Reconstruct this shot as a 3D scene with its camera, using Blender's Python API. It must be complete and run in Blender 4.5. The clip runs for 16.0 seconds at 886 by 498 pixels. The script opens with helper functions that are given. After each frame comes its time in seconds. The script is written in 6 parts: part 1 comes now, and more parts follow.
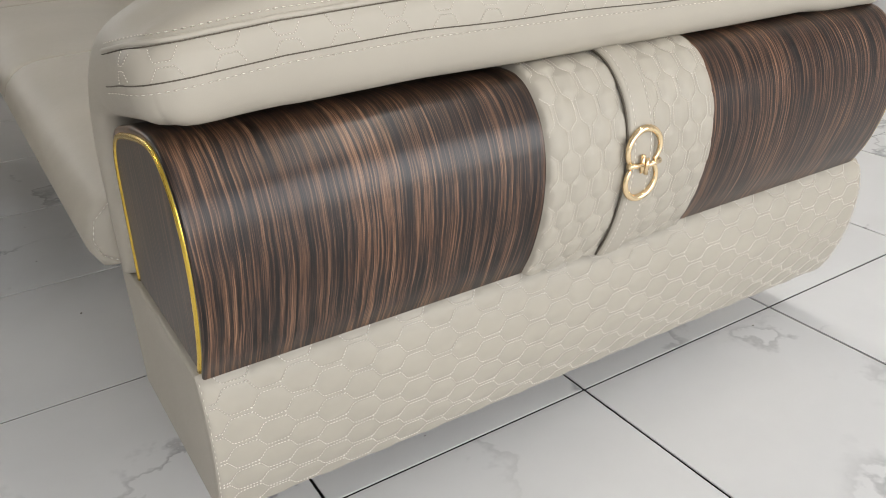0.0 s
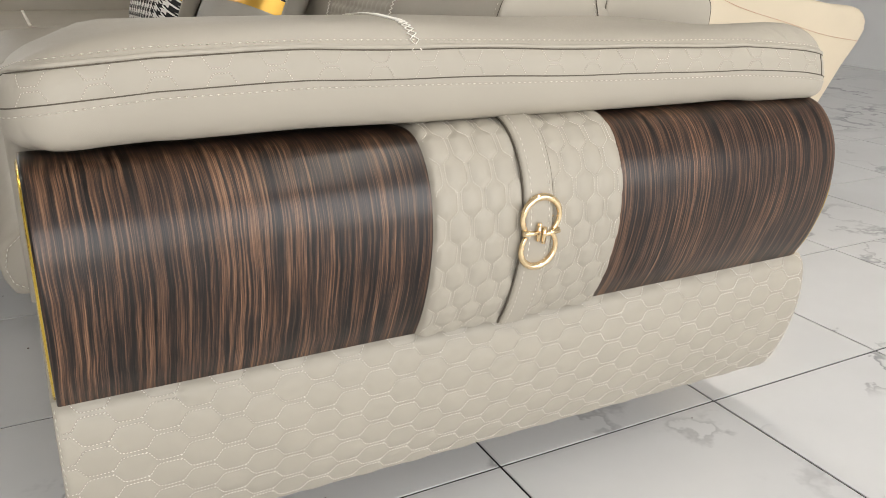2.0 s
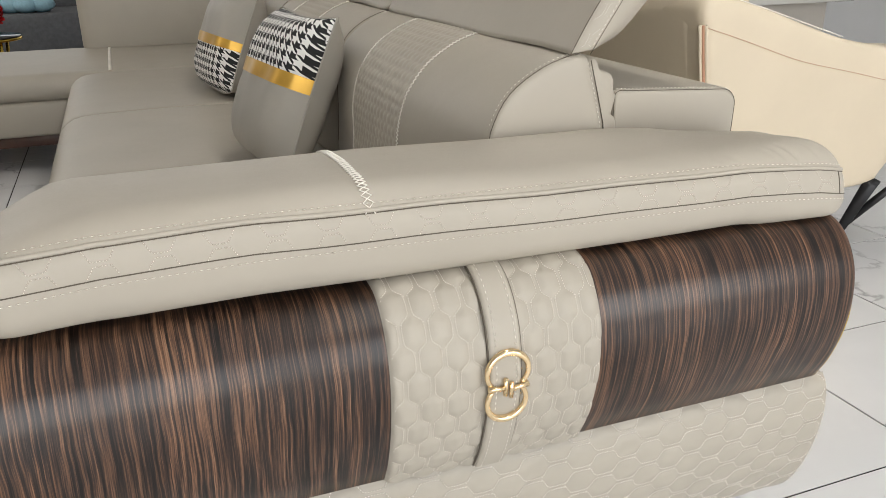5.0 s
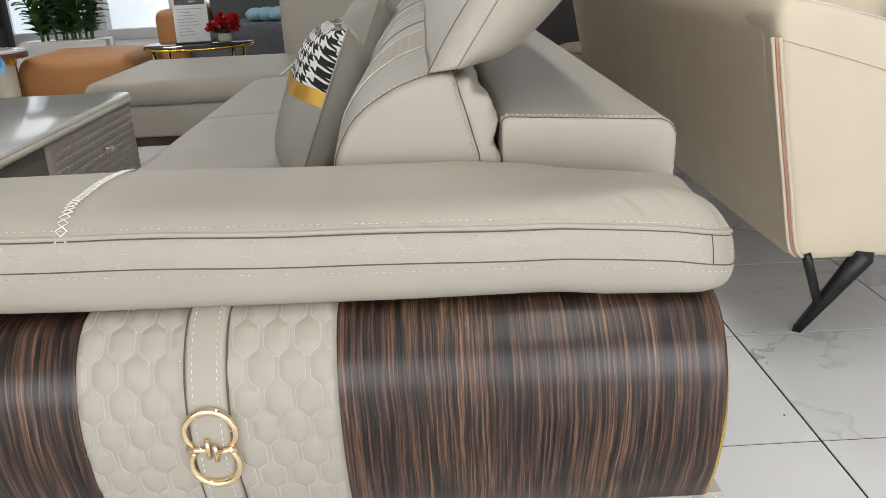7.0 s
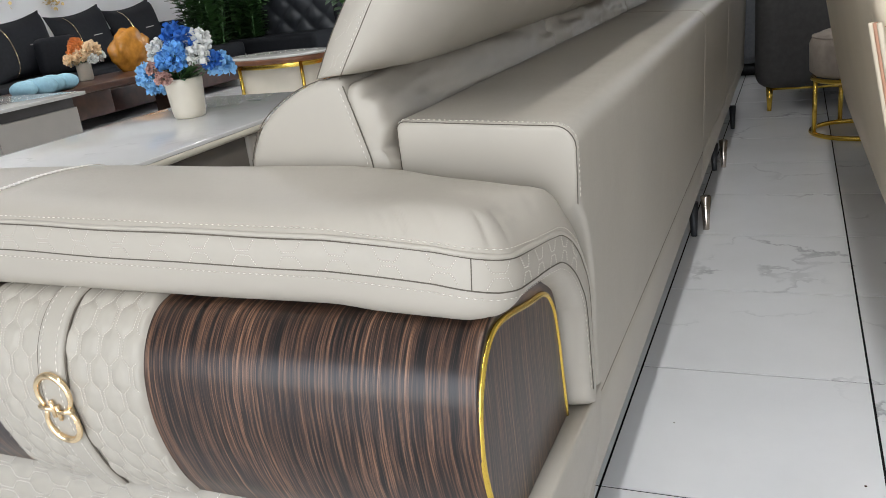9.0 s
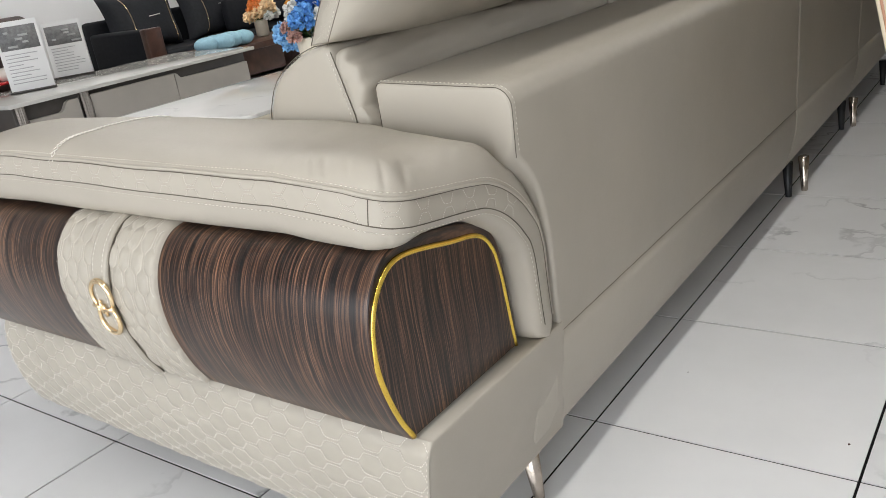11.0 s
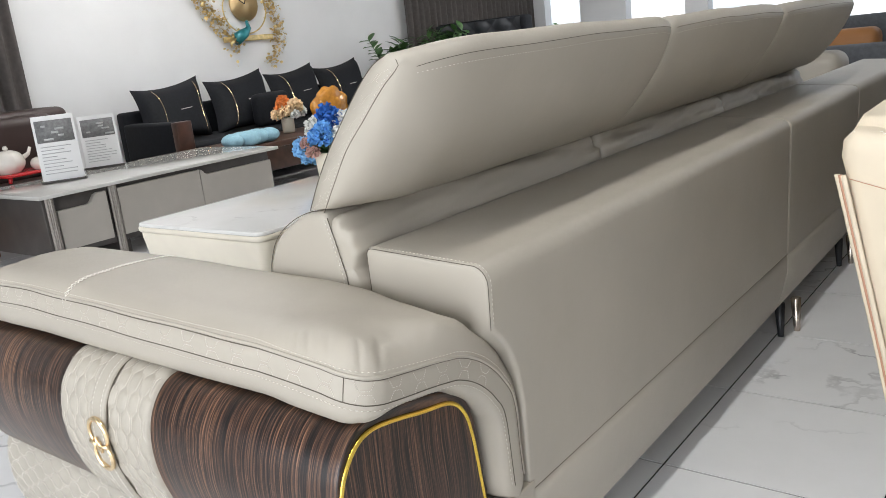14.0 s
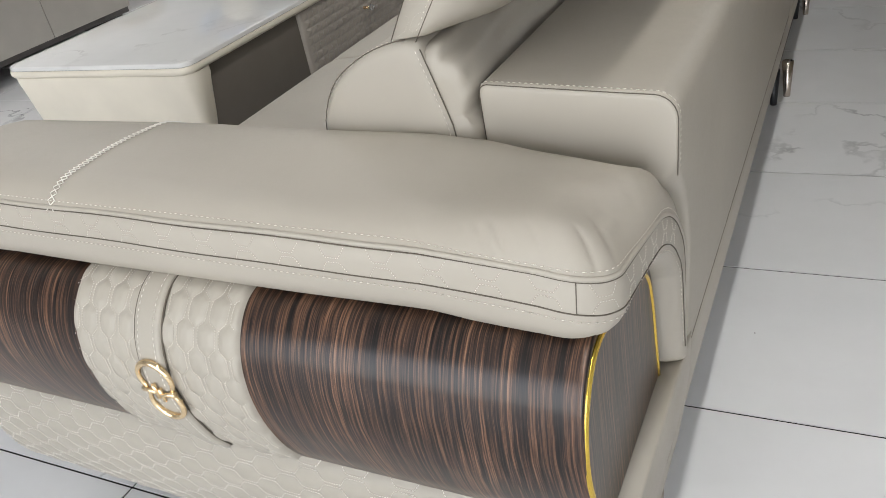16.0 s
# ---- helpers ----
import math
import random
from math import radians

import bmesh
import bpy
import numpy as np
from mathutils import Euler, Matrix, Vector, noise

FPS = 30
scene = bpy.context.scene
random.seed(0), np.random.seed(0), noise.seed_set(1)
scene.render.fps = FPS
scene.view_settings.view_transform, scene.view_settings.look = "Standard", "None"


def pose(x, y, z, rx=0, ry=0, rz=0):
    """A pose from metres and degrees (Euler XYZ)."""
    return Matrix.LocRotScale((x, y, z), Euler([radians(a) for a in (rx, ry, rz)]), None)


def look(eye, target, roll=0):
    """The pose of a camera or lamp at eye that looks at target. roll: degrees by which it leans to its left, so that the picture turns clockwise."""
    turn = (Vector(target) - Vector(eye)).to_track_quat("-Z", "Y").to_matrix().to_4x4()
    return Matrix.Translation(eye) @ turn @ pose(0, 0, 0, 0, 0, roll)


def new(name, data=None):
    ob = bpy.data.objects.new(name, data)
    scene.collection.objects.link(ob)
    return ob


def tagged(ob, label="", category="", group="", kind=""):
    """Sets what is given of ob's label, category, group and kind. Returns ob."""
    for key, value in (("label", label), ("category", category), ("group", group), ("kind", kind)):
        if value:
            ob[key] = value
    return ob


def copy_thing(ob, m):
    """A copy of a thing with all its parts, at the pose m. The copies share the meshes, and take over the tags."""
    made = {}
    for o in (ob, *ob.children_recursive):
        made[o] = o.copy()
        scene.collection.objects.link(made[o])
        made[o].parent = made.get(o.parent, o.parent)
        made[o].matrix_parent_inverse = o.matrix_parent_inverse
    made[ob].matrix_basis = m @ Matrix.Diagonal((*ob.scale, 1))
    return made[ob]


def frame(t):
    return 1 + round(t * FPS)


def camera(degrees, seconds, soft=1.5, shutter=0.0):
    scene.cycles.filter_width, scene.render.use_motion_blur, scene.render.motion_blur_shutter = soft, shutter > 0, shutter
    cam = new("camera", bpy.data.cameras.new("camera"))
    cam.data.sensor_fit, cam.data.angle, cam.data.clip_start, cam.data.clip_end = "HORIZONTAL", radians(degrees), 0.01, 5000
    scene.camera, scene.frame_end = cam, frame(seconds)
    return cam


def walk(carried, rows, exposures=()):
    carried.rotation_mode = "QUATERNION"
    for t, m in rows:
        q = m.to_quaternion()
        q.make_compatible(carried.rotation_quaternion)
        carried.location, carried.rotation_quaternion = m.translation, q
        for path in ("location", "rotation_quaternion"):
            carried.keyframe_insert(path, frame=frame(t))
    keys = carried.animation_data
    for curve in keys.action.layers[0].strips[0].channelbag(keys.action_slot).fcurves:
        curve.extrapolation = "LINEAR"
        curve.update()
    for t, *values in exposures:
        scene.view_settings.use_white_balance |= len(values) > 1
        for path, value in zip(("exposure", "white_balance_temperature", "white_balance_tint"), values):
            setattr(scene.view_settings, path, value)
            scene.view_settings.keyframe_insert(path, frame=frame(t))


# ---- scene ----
cam = camera(57.2, 16.0, 0.45)
S = 0.9   # the layout below counts a floor tile as 0.5; a tile is 45 cm
PATH = [
    (0, (-0.323, -0.88, 0.873), (0.613, 0.649, -0.015), -2.0),
    (0.5, (-0.289, -0.927, 0.856), (0.647, 0.634, 0.028), -1.1),
    (1, (-0.252, -0.967, 0.843), (0.679, 0.627, 0.073), -0.2),
    (1.5, (-0.203, -0.987, 0.836), (0.709, 0.64, 0.114), 0.7),
    (2, (-0.159, -0.99, 0.837), (0.733, 0.659, 0.141), 1.4),
    (2.5, (-0.134, -0.983, 0.855), (0.732, 0.68, 0.159), 1.6),
    (3, (-0.113, -0.973, 0.902), (0.714, 0.704, 0.193), 1.5),
    (5.5, (0.149, -0.98, 1.033), (0.716, 0.795, 0.307), -1.6),
    (6, (0.319, -0.992, 1.022), (0.729, 0.825, 0.292), -2.3),
    (6.5, (0.544, -1.013, 1.003), (0.756, 0.848, 0.301), -2.9),
    (7, (0.708, -0.953, 1.006), (0.725, 0.926, 0.319), -2.8),
    (7.5, (0.875, -0.884, 1.014), (0.667, 0.989, 0.347), -3.5),
    (8, (1.039, -0.858, 0.99), (0.595, 0.982, 0.345), -4.7),
    (10.5, (1.639, -0.773, 0.965), (0.546, 0.756, 0.281), -9.2),
    (11, (1.706, -0.803, 0.969), (0.537, 0.666, 0.279), -9.1),
    (11.5, (1.766, -0.864, 0.981), (0.565, 0.573, 0.278), -8.4),
    (12, (1.792, -0.89, 0.988), (0.565, 0.531, 0.3), -7.3),
    (12.5, (1.795, -0.869, 1.014), (0.538, 0.553, 0.383), -6.3),
    (13, (1.788, -0.833, 1.047), (0.515, 0.604, 0.486), -5.8),
    (13.5, (1.798, -0.811, 1.08), (0.529, 0.651, 0.579), -5.6),
    (14, (1.798, -0.792, 1.113), (0.578, 0.716, 0.626), -6.4),
    (14.5, (1.757, -0.776, 1.134), (0.641, 0.775, 0.543), -7.9),
    (15, (1.631, -0.751, 1.14), (0.598, 0.791, 0.392), -9.8),
    (15.5, (1.434, -0.72, 1.137), (0.472, 0.788, 0.243), -11.1),
    (16, (1.256, -0.714, 1.145), (0.38, 0.771, 0.131), -11.4),
]
EXPO = [(0, 0.04, 6400, 10), (2.5, 0.02, 6640, 10), (3, 0.0, 6640, 10), (5.5, 0.02, 6430, 10), (6.5, -0.04, 6430, 10), (7, -0.04, 6230, 10), (8, 0.15, 5930, 10), (10.5, 0.15, 6080, 10), (11.5, 0.08, 6350, 10), (12.5, 0.04, 6620, 10),
        (13.5, 0.27, 6280, 10), (14.5, 0.26, 5920, 10), (15, 0.2, 5890, 10), (15.5, 0.10, 6020, 10), (16, 0.03, 6120, 10)]
walk(cam, [(t, look(Vector(eye) * S, Vector(target) * S, roll)) for t, eye, target, roll in PATH], EXPO)

# ---- world, daylight, added fill lamps and ceiling strip ----
world = bpy.data.worlds.new("world")
scene.world = world
world.use_nodes = True
wn = world.node_tree.nodes
sky = wn.new("ShaderNodeTexSky")
sky.sky_type, sky.sun_disc = "NISHITA", False
sky.sun_elevation, sky.sun_rotation = radians(45), radians(200)
wn["Background"].inputs["Strength"].default_value = 0.07
world.node_tree.links.new(sky.outputs[0], wn["Background"].inputs["Color"])

CEIL = 3.3
ROOM = (-5.7, 6.0, -4.2, 11.5)


def area(name, m, sx, sy, watts, colour):
    data = bpy.data.lights.new(name, "AREA")
    data.shape, data.size, data.size_y, data.energy, data.color = "RECTANGLE", sx * S, sy * S, watts, colour
    ob = new(name, data)
    ob.matrix_world = Matrix.Translation(m.translation * (S - 1)) @ m
    return ob


# unseen lamps added to brighten the room's left and back: x, y, watts
FILL_LAMPS = [(-2.6, 1.6, 5), (-2.6, 5.0, 22), (-4.4, 3.6, 19), (-2.8, 8.2, 24)]
STRIP_X, STRIP_Y0, STRIP_Y1 = 1.25, -3.0, 2.5   # a lit strip in the ceiling along the aisle
HALF = 0.35
for lx, ly, watts in FILL_LAMPS:
    area("added_fill_light", pose(lx, ly, CEIL - 0.09), 2 * HALF, 2 * HALF, watts, (1.0, 0.945, 0.86))
area("strip_lamp_light", pose(STRIP_X, (STRIP_Y0 + STRIP_Y1) / 2, CEIL - 0.06), 0.12, STRIP_Y1 - STRIP_Y0, 31, (1.0, 0.955, 0.88))
# daylight through the shop front behind the camera and the far windows
area("shop_front_daylight", pose(2.6, -4.1, 1.5, 90, 0, 0), 3.1, 2.5, 97, (1.0, 0.985, 0.965))
area("shop_front_daylight", pose(-1.0, -4.1, 1.5, 90, 0, 0), 3.1, 2.5, 74, (1.0, 0.985, 0.965))
area("far_window_daylight", pose(0.6, 11.2, 1.7, -90, 0, 0), 6.5, 2.2, 16, (0.96, 0.98, 1.0))
scene.view_settings.exposure = 0.0


# ---- materials ----
def mat(name):
    m = bpy.data.materials.new(name)
    m.use_nodes = True
    nt = m.node_tree
    return m, nt, nt.nodes["Principled BSDF"]


def nd(nt, kind, **kw):
    n = nt.nodes.new(kind)
    for k, v in kw.items():
        n.inputs[k].default_value = v
    return n


def ramp(nt, fac, stops):
    r = nt.nodes.new("ShaderNodeValToRGB")
    el = r.color_ramp.elements
    while len(el) < len(stops):
        el.new(0.5)
    for e, (p, c) in zip(el, stops):
        e.position, e.color = p, (*c, 1)
    nt.links.new(fac, r.inputs[0])
    return r.outputs[0]


def bump(nt, bsdf, height, strength, distance=0.002, normal=None):
    b = nd(nt, "ShaderNodeBump", Strength=strength, Distance=distance)
    nt.links.new(height, b.inputs["Height"])
    if normal is not None:
        nt.links.new(normal, b.inputs["Normal"])
    nt.links.new(b.outputs[0], bsdf.inputs["Normal"])
    return b.outputs[0]


def objco(nt, scale=(1, 1, 1), kind="Object"):
    tc = nt.nodes.new("ShaderNodeTexCoord")
    mp = nt.nodes.new("ShaderNodeMapping")
    mp.inputs["Scale"].default_value = scale
    nt.links.new(tc.outputs[kind], mp.inputs[0])
    return mp.outputs[0]


def leather(name, c, rough=0.45, grain=1400.0, soft=0.35, spec=0.4):
    m, nt, b = mat(name)
    co = objco(nt)
    n1 = nd(nt, "ShaderNodeTexNoise", Scale=5.0, Detail=4.0)
    n2 = nd(nt, "ShaderNodeTexNoise", Scale=160.0, Detail=3.0)
    vo = nd(nt, "ShaderNodeTexVoronoi", Scale=grain)
    for n in (n1, n2, vo):
        nt.links.new(co, n.inputs["Vector"])
    dark = tuple(v * 0.93 for v in c)
    col = ramp(nt, n1.outputs[0], [(0.3, dark), (0.7, c)])
    nt.links.new(col, b.inputs["Base Color"])
    rr = nd(nt, "ShaderNodeMapRange")
    rr.inputs["To Min"].default_value, rr.inputs["To Max"].default_value = rough - 0.05, rough + 0.07
    nt.links.new(n2.outputs[0], rr.inputs[0])
    nt.links.new(rr.outputs[0], b.inputs["Roughness"])
    b.inputs["Specular IOR Level"].default_value = spec
    first = bump(nt, b, n1.outputs[0], soft, 0.012)
    bump(nt, b, vo.outputs["Distance"], 0.12, 0.0008, first)
    return m


def plain(name, c, rough=0.5, metal=0.0, vary=0.12, scale=8.0, spec=0.5):
    m, nt, b = mat(name)
    n = nd(nt, "ShaderNodeTexNoise", Scale=scale, Detail=5.0)
    nt.links.new(objco(nt), n.inputs["Vector"])
    col = ramp(nt, n.outputs[0], [(0.3, tuple(v * (1 - vary) for v in c)), (0.7, tuple(min(1, v * (1 + vary * 0.5)) for v in c))])
    nt.links.new(col, b.inputs["Base Color"])
    b.inputs["Roughness"].default_value, b.inputs["Metallic"].default_value = rough, metal
    b.inputs["Specular IOR Level"].default_value = spec
    return m


def ebony(name, scale, slant=(0.0, 0.0)):
    """Streaky macassar veneer: the streaks run up, and change along the axis with the large scale."""
    m, nt, b = mat(name)
    co = objco(nt)
    warp = nd(nt, "ShaderNodeTexNoise", Scale=6.0, Detail=3.0)
    nt.links.new(co, warp.inputs["Vector"])
    mul = nt.nodes.new("ShaderNodeVectorMath")
    mul.operation = "MULTIPLY_ADD"
    mul.inputs[1].default_value = (0.014, 0.014, 0.0)
    nt.links.new(warp.outputs["Color"], mul.inputs[0])
    nt.links.new(co, mul.inputs[2])
    mp = nt.nodes.new("ShaderNodeMapping")
    mp.inputs["Scale"].default_value = scale
    nt.links.new(mul.outputs[0], mp.inputs[0])
    broad = nd(nt, "ShaderNodeTexNoise", Scale=0.22, Detail=2.0)
    fine = nd(nt, "ShaderNodeTexNoise", Scale=2.7, Detail=5.0, Roughness=0.68)
    hair = nd(nt, "ShaderNodeTexNoise", Scale=8.0, Detail=2.0)
    for n in (broad, fine, hair):
        nt.links.new(mp.outputs[0], n.inputs["Vector"])
    c1 = ramp(nt, fine.outputs[0], [(0.35, (0.004, 0.003, 0.003)), (0.44, (0.020, 0.013, 0.010)), (0.51, (0.070, 0.039, 0.027)), (0.57, (0.155, 0.083, 0.049)), (0.66, (0.28, 0.16, 0.095))])
    c2 = ramp(nt, broad.outputs[0], [(0.38, (0.46, 0.43, 0.42)), (0.60, (1.0, 0.97, 0.92))])
    c3 = ramp(nt, hair.outputs[0], [(0.38, (0.50, 0.47, 0.46)), (0.60, (1, 1, 1))])
    last = c1
    for c in (c2, c3):
        mx = nt.nodes.new("ShaderNodeMix")
        mx.data_type, mx.blend_type = "RGBA", "MULTIPLY"
        mx.inputs[0].default_value = 0.85
        nt.links.new(last, mx.inputs[6])
        nt.links.new(c, mx.inputs[7])
        last = mx.outputs[2]
    nt.links.new(last, b.inputs["Base Color"])
    b.inputs["Roughness"].default_value = 0.29
    b.inputs["Specular IOR Level"].default_value = 0.45
    bump(nt, b, fine.outputs[0], 0.02, 0.0004)
    return m


def marble(name, base, vein, rough, vscale=1.6, amount=0.5, per_object=True):
    m, nt, b = mat(name)
    co = objco(nt)
    if per_object:
        oi = nt.nodes.new("ShaderNodeObjectInfo")
        ad = nt.nodes.new("ShaderNodeVectorMath")
        ad.operation = "MULTIPLY_ADD"
        ad.inputs[0].default_value = (37.0, 19.0, 11.0)
        nt.links.new(oi.outputs["Random"], ad.inputs[1])
        nt.links.new(co, ad.inputs[2])
        co = ad.outputs[0]
    warp = nd(nt, "ShaderNodeTexNoise", Scale=2.6, Detail=6.0, Roughness=0.6)
    nt.links.new(co, warp.inputs["Vector"])
    mul = nt.nodes.new("ShaderNodeVectorMath")
    mul.operation = "MULTIPLY_ADD"
    mul.inputs[1].default_value = (0.5, 0.5, 0.5)
    nt.links.new(warp.outputs["Color"], mul.inputs[0])
    nt.links.new(co, mul.inputs[2])
    ns = nd(nt, "ShaderNodeTexNoise", Scale=vscale, Detail=3.0)
    nt.links.new(mul.outputs[0], ns.inputs["Vector"])
    veins = ramp(nt, ns.outputs[0], [(0.478, (0, 0, 0)), (0.498, (1, 1, 1)), (0.502, (1, 1, 1)), (0.506, (0, 0, 0))])
    where = nd(nt, "ShaderNodeTexNoise", Scale=2.2, Detail=2.0)
    nt.links.new(co, where.inputs["Vector"])
    mask = ramp(nt, where.outputs[0], [(0.46, (0, 0, 0)), (0.64, (1, 1, 1))])
    f = nt.nodes.new("ShaderNodeMath")
    f.operation = "MULTIPLY"
    nt.links.new(veins, f.inputs[0])
    nt.links.new(mask, f.inputs[1])
    f2 = nt.nodes.new("ShaderNodeMath")
    f2.operation = "MULTIPLY"
    f2.inputs[1].default_value = amount
    nt.links.new(f.outputs[0], f2.inputs[0])
    mx = nt.nodes.new("ShaderNodeMix")
    mx.data_type = "RGBA"
    nt.links.new(f2.outputs[0], mx.inputs[0])
    cloud = ramp(nt, warp.outputs[0], [(0.35, tuple(v * 0.93 for v in base)), (0.65, base)])
    nt.links.new(cloud, mx.inputs[6])
    mx.inputs[7].default_value = (*vein, 1)
    nt.links.new(mx.outputs[2], b.inputs["Base Color"])
    b.inputs["Roughness"].default_value = rough
    return m


M_LEATHER = leather("greige_leather", (0.40, 0.365, 0.305))
M_CREAM = leather("cream_leather", (0.66, 0.57, 0.43), 0.5)
M_THREAD = plain("cream_thread", (0.86, 0.83, 0.76), 0.6)
M_FINE = plain("fine_cream_thread", (0.76, 0.72, 0.64), 0.6)
M_SEAM = plain("dark_seam_and_gap_shade", (0.105, 0.088, 0.066), 0.8)
M_EBONY = ebony("ebony_veneer", (125.0, 2.3, 2.3))
M_EBONY_END = ebony("ebony_veneer_end", (2.3, 150.0, 2.0))
M_GOLD_TRIM = plain("yellow_gold_trim", (0.80, 0.56, 0.10), 0.22, 1.0, 0.05)
M_GOLD = plain("polished_gold", (0.90, 0.70, 0.43), 0.10, 1.0, 0.03)
M_CHROME = plain("brushed_bronze_metal", (0.50, 0.44, 0.38), 0.25, 1.0, 0.08, 60)
M_BLACK = plain("black_metal", (0.018, 0.018, 0.02), 0.4, 0.3)
M_TILE = marble("white_marble_tile", (0.74, 0.74, 0.74), (0.25, 0.25, 0.26), 0.22, 1.9, 0.74)
M_GROUT = plain("dark_grout", (0.010, 0.010, 0.010), 0.95, 0, 0.1, 8, 0.1)
M_WALL = plain("white_painted_wall", (0.80, 0.80, 0.80), 0.85, 0, 0.03, 3)
M_CEIL = plain("pale_grey_ceiling_paint", (0.52, 0.52, 0.515), 0.9, 0, 0.03, 3)
M_TABLE_TOP = marble("polished_white_stone", (0.74, 0.73, 0.70), (0.40, 0.38, 0.36), 0.08, 2.0, 0.5, False)
M_TABLE = plain("cream_lacquer", (0.76, 0.70, 0.58), 0.35, 0, 0.05)
M_DARKWOOD = plain("dark_brown_wood", (0.07, 0.030, 0.018), 0.35, 0, 0.4, 14)
M_BLACKFAB = plain("black_fabric", (0.009, 0.010, 0.013), 0.7, 0, 0.25, 40, 0.25)


# ---- mesh helpers ----
def part(name, bm, material, parent=None, label="", smooth=True):
    me = bpy.data.meshes.new(name)
    if isinstance(bm, tuple):
        me.from_pydata([tuple(v) for v in bm[0]], [], [tuple(f) for f in bm[1]])
    else:
        bmesh.ops.recalc_face_normals(bm, faces=bm.faces)
        bm.to_mesh(me)
        bm.free()
    me.materials.append(material)
    if smooth:
        me.polygons.foreach_set("use_smooth", [True] * len(me.polygons))
    ob = new(name, me)
    if parent is not None:
        ob.parent = parent
    return tagged(ob, label)


def thing(name, label, category, group="", kind=""):
    ob = new(name)
    ob.empty_display_size = 0.1
    return tagged(ob, label, category, group, kind)


def rbox(x0, x1, y0, y1, z0, z1, r=0.01, seg=2, bm=None):
    bm = bm or bmesh.new()
    res = bmesh.ops.create_cube(bm, size=1.0)
    vs = res["verts"]
    for v in vs:
        v.co = Vector(((x0 + x1) / 2 + v.co.x * (x1 - x0), (y0 + y1) / 2 + v.co.y * (y1 - y0), (z0 + z1) / 2 + v.co.z * (z1 - z0)))
    if r > 0:
        r = min(r, 0.49 * min(x1 - x0, y1 - y0, z1 - z0))
        es = list({e for v in vs for e in v.link_edges})
        bmesh.ops.bevel(bm, geom=es, offset=r, segments=seg, profile=0.5, affect="EDGES")
    return bm


def slab(x0, x1, y0, y1, rows, R, n=7):
    """A slab with rounded corners in plan. rows: inset and height, from its foot to its top."""
    def ring(inset):
        out, r = [], max(0.001, R - inset)
        for cx, cy, a0 in ((x1 - R, y1 - R, 0), (x0 + R, y1 - R, 90), (x0 + R, y0 + R, 180), (x1 - R, y0 + R, 270)):
            out += [(cx + r * math.cos(radians(a0 + 90 * i / n)), cy + r * math.sin(radians(a0 + 90 * i / n))) for i in range(n + 1)]
        return out
    rings = [ring(i) for i, _ in rows]
    return grid(lambda k, j: (*rings[k][j], rows[k][1]), list(range(len(rows))), list(range(4 * (n + 1))), closed_v=True, cap=True)


def grid(f, us, vs, closed_v=False, cap=False):
    """A sheet of f(u, v) over two lists of values."""
    verts = [f(u, v) for u in us for v in vs]
    nv, faces = len(vs), []
    for i in range(len(us) - 1):
        for j in range(nv if closed_v else nv - 1):
            k = (j + 1) % nv
            faces.append((i * nv + j, (i + 1) * nv + j, (i + 1) * nv + k, i * nv + k))
    if cap:
        faces.append(tuple(range(nv)))
        faces.append(tuple(range((len(us) - 1) * nv, len(us) * nv))[::-1])
    bm = bmesh.new()
    bv = [bm.verts.new(v) for v in verts]
    for fc in faces:
        try:
            bm.faces.new([bv[i] for i in fc])
        except ValueError:
            pass
    return bm


def spread(a, b, n):
    return [a + (b - a) * i / (n - 1) for i in range(n)]


def smooth_line(pts, n, closed=False):
    """n points at even steps along a soft curve through pts."""
    p = [np.array(q, float) for q in pts]
    if closed:
        p = [p[-1]] + p + [p[0], p[1]]
    else:
        p = [2 * p[0] - p[1]] + p + [2 * p[-1] - p[-2]]
    out = []
    for i in range(1, len(p) - 2):
        for s in np.linspace(0, 1, 24, endpoint=False):
            a, b, c, d = p[i - 1:i + 3]
            out.append(0.5 * (2 * b + (c - a) * s + (2 * a - 5 * b + 4 * c - d) * s * s + (3 * b - a - 3 * c + d) * s ** 3))
    out.append(p[-2])
    out = np.array(out)
    L = np.concatenate([[0], np.cumsum(np.linalg.norm(np.diff(out, axis=0), axis=1))])
    want = np.linspace(0, L[-1], n + 1)[:-1] if closed else np.linspace(0, L[-1], n)
    return np.array([[np.interp(w, L, out[:, k]) for k in range(out.shape[1])] for w in want])


def tube(pts, r, sides=8, closed=False, flat=1.0):
    pts = [Vector(p) for p in pts]
    n, rings, s = len(pts), [], None
    for i, p in enumerate(pts):
        a = pts[(i - 1) % n] if (closed or i) else p
        b = pts[(i + 1) % n] if (closed or i < n - 1) else p
        t = (b - a).normalized()
        if s is None:
            s = t.cross(Vector((0, 0, 1)))
            if s.length < 0.2:
                s = t.cross(Vector((0, 1, 0)))
        s = (s - t * s.dot(t)).normalized()
        w = s.cross(t).normalized()
        rr = r[i] if isinstance(r, (list, tuple)) else r
        rings.append([p + s * (rr * math.cos(q)) + w * (rr * flat * math.sin(q)) for q in [2 * math.pi * k / sides for k in range(sides)]])
    verts = [v for ring in rings for v in ring]
    faces = []
    for i in range(n if closed else n - 1):
        j = (i + 1) % n
        for k in range(sides):
            faces.append((i * sides + k, i * sides + (k + 1) % sides, j * sides + (k + 1) % sides, j * sides + k))
    if not closed:
        faces.append(tuple(range(sides))[::-1])
        faces.append(tuple(range((n - 1) * sides, n * sides)))
    return (verts, faces)


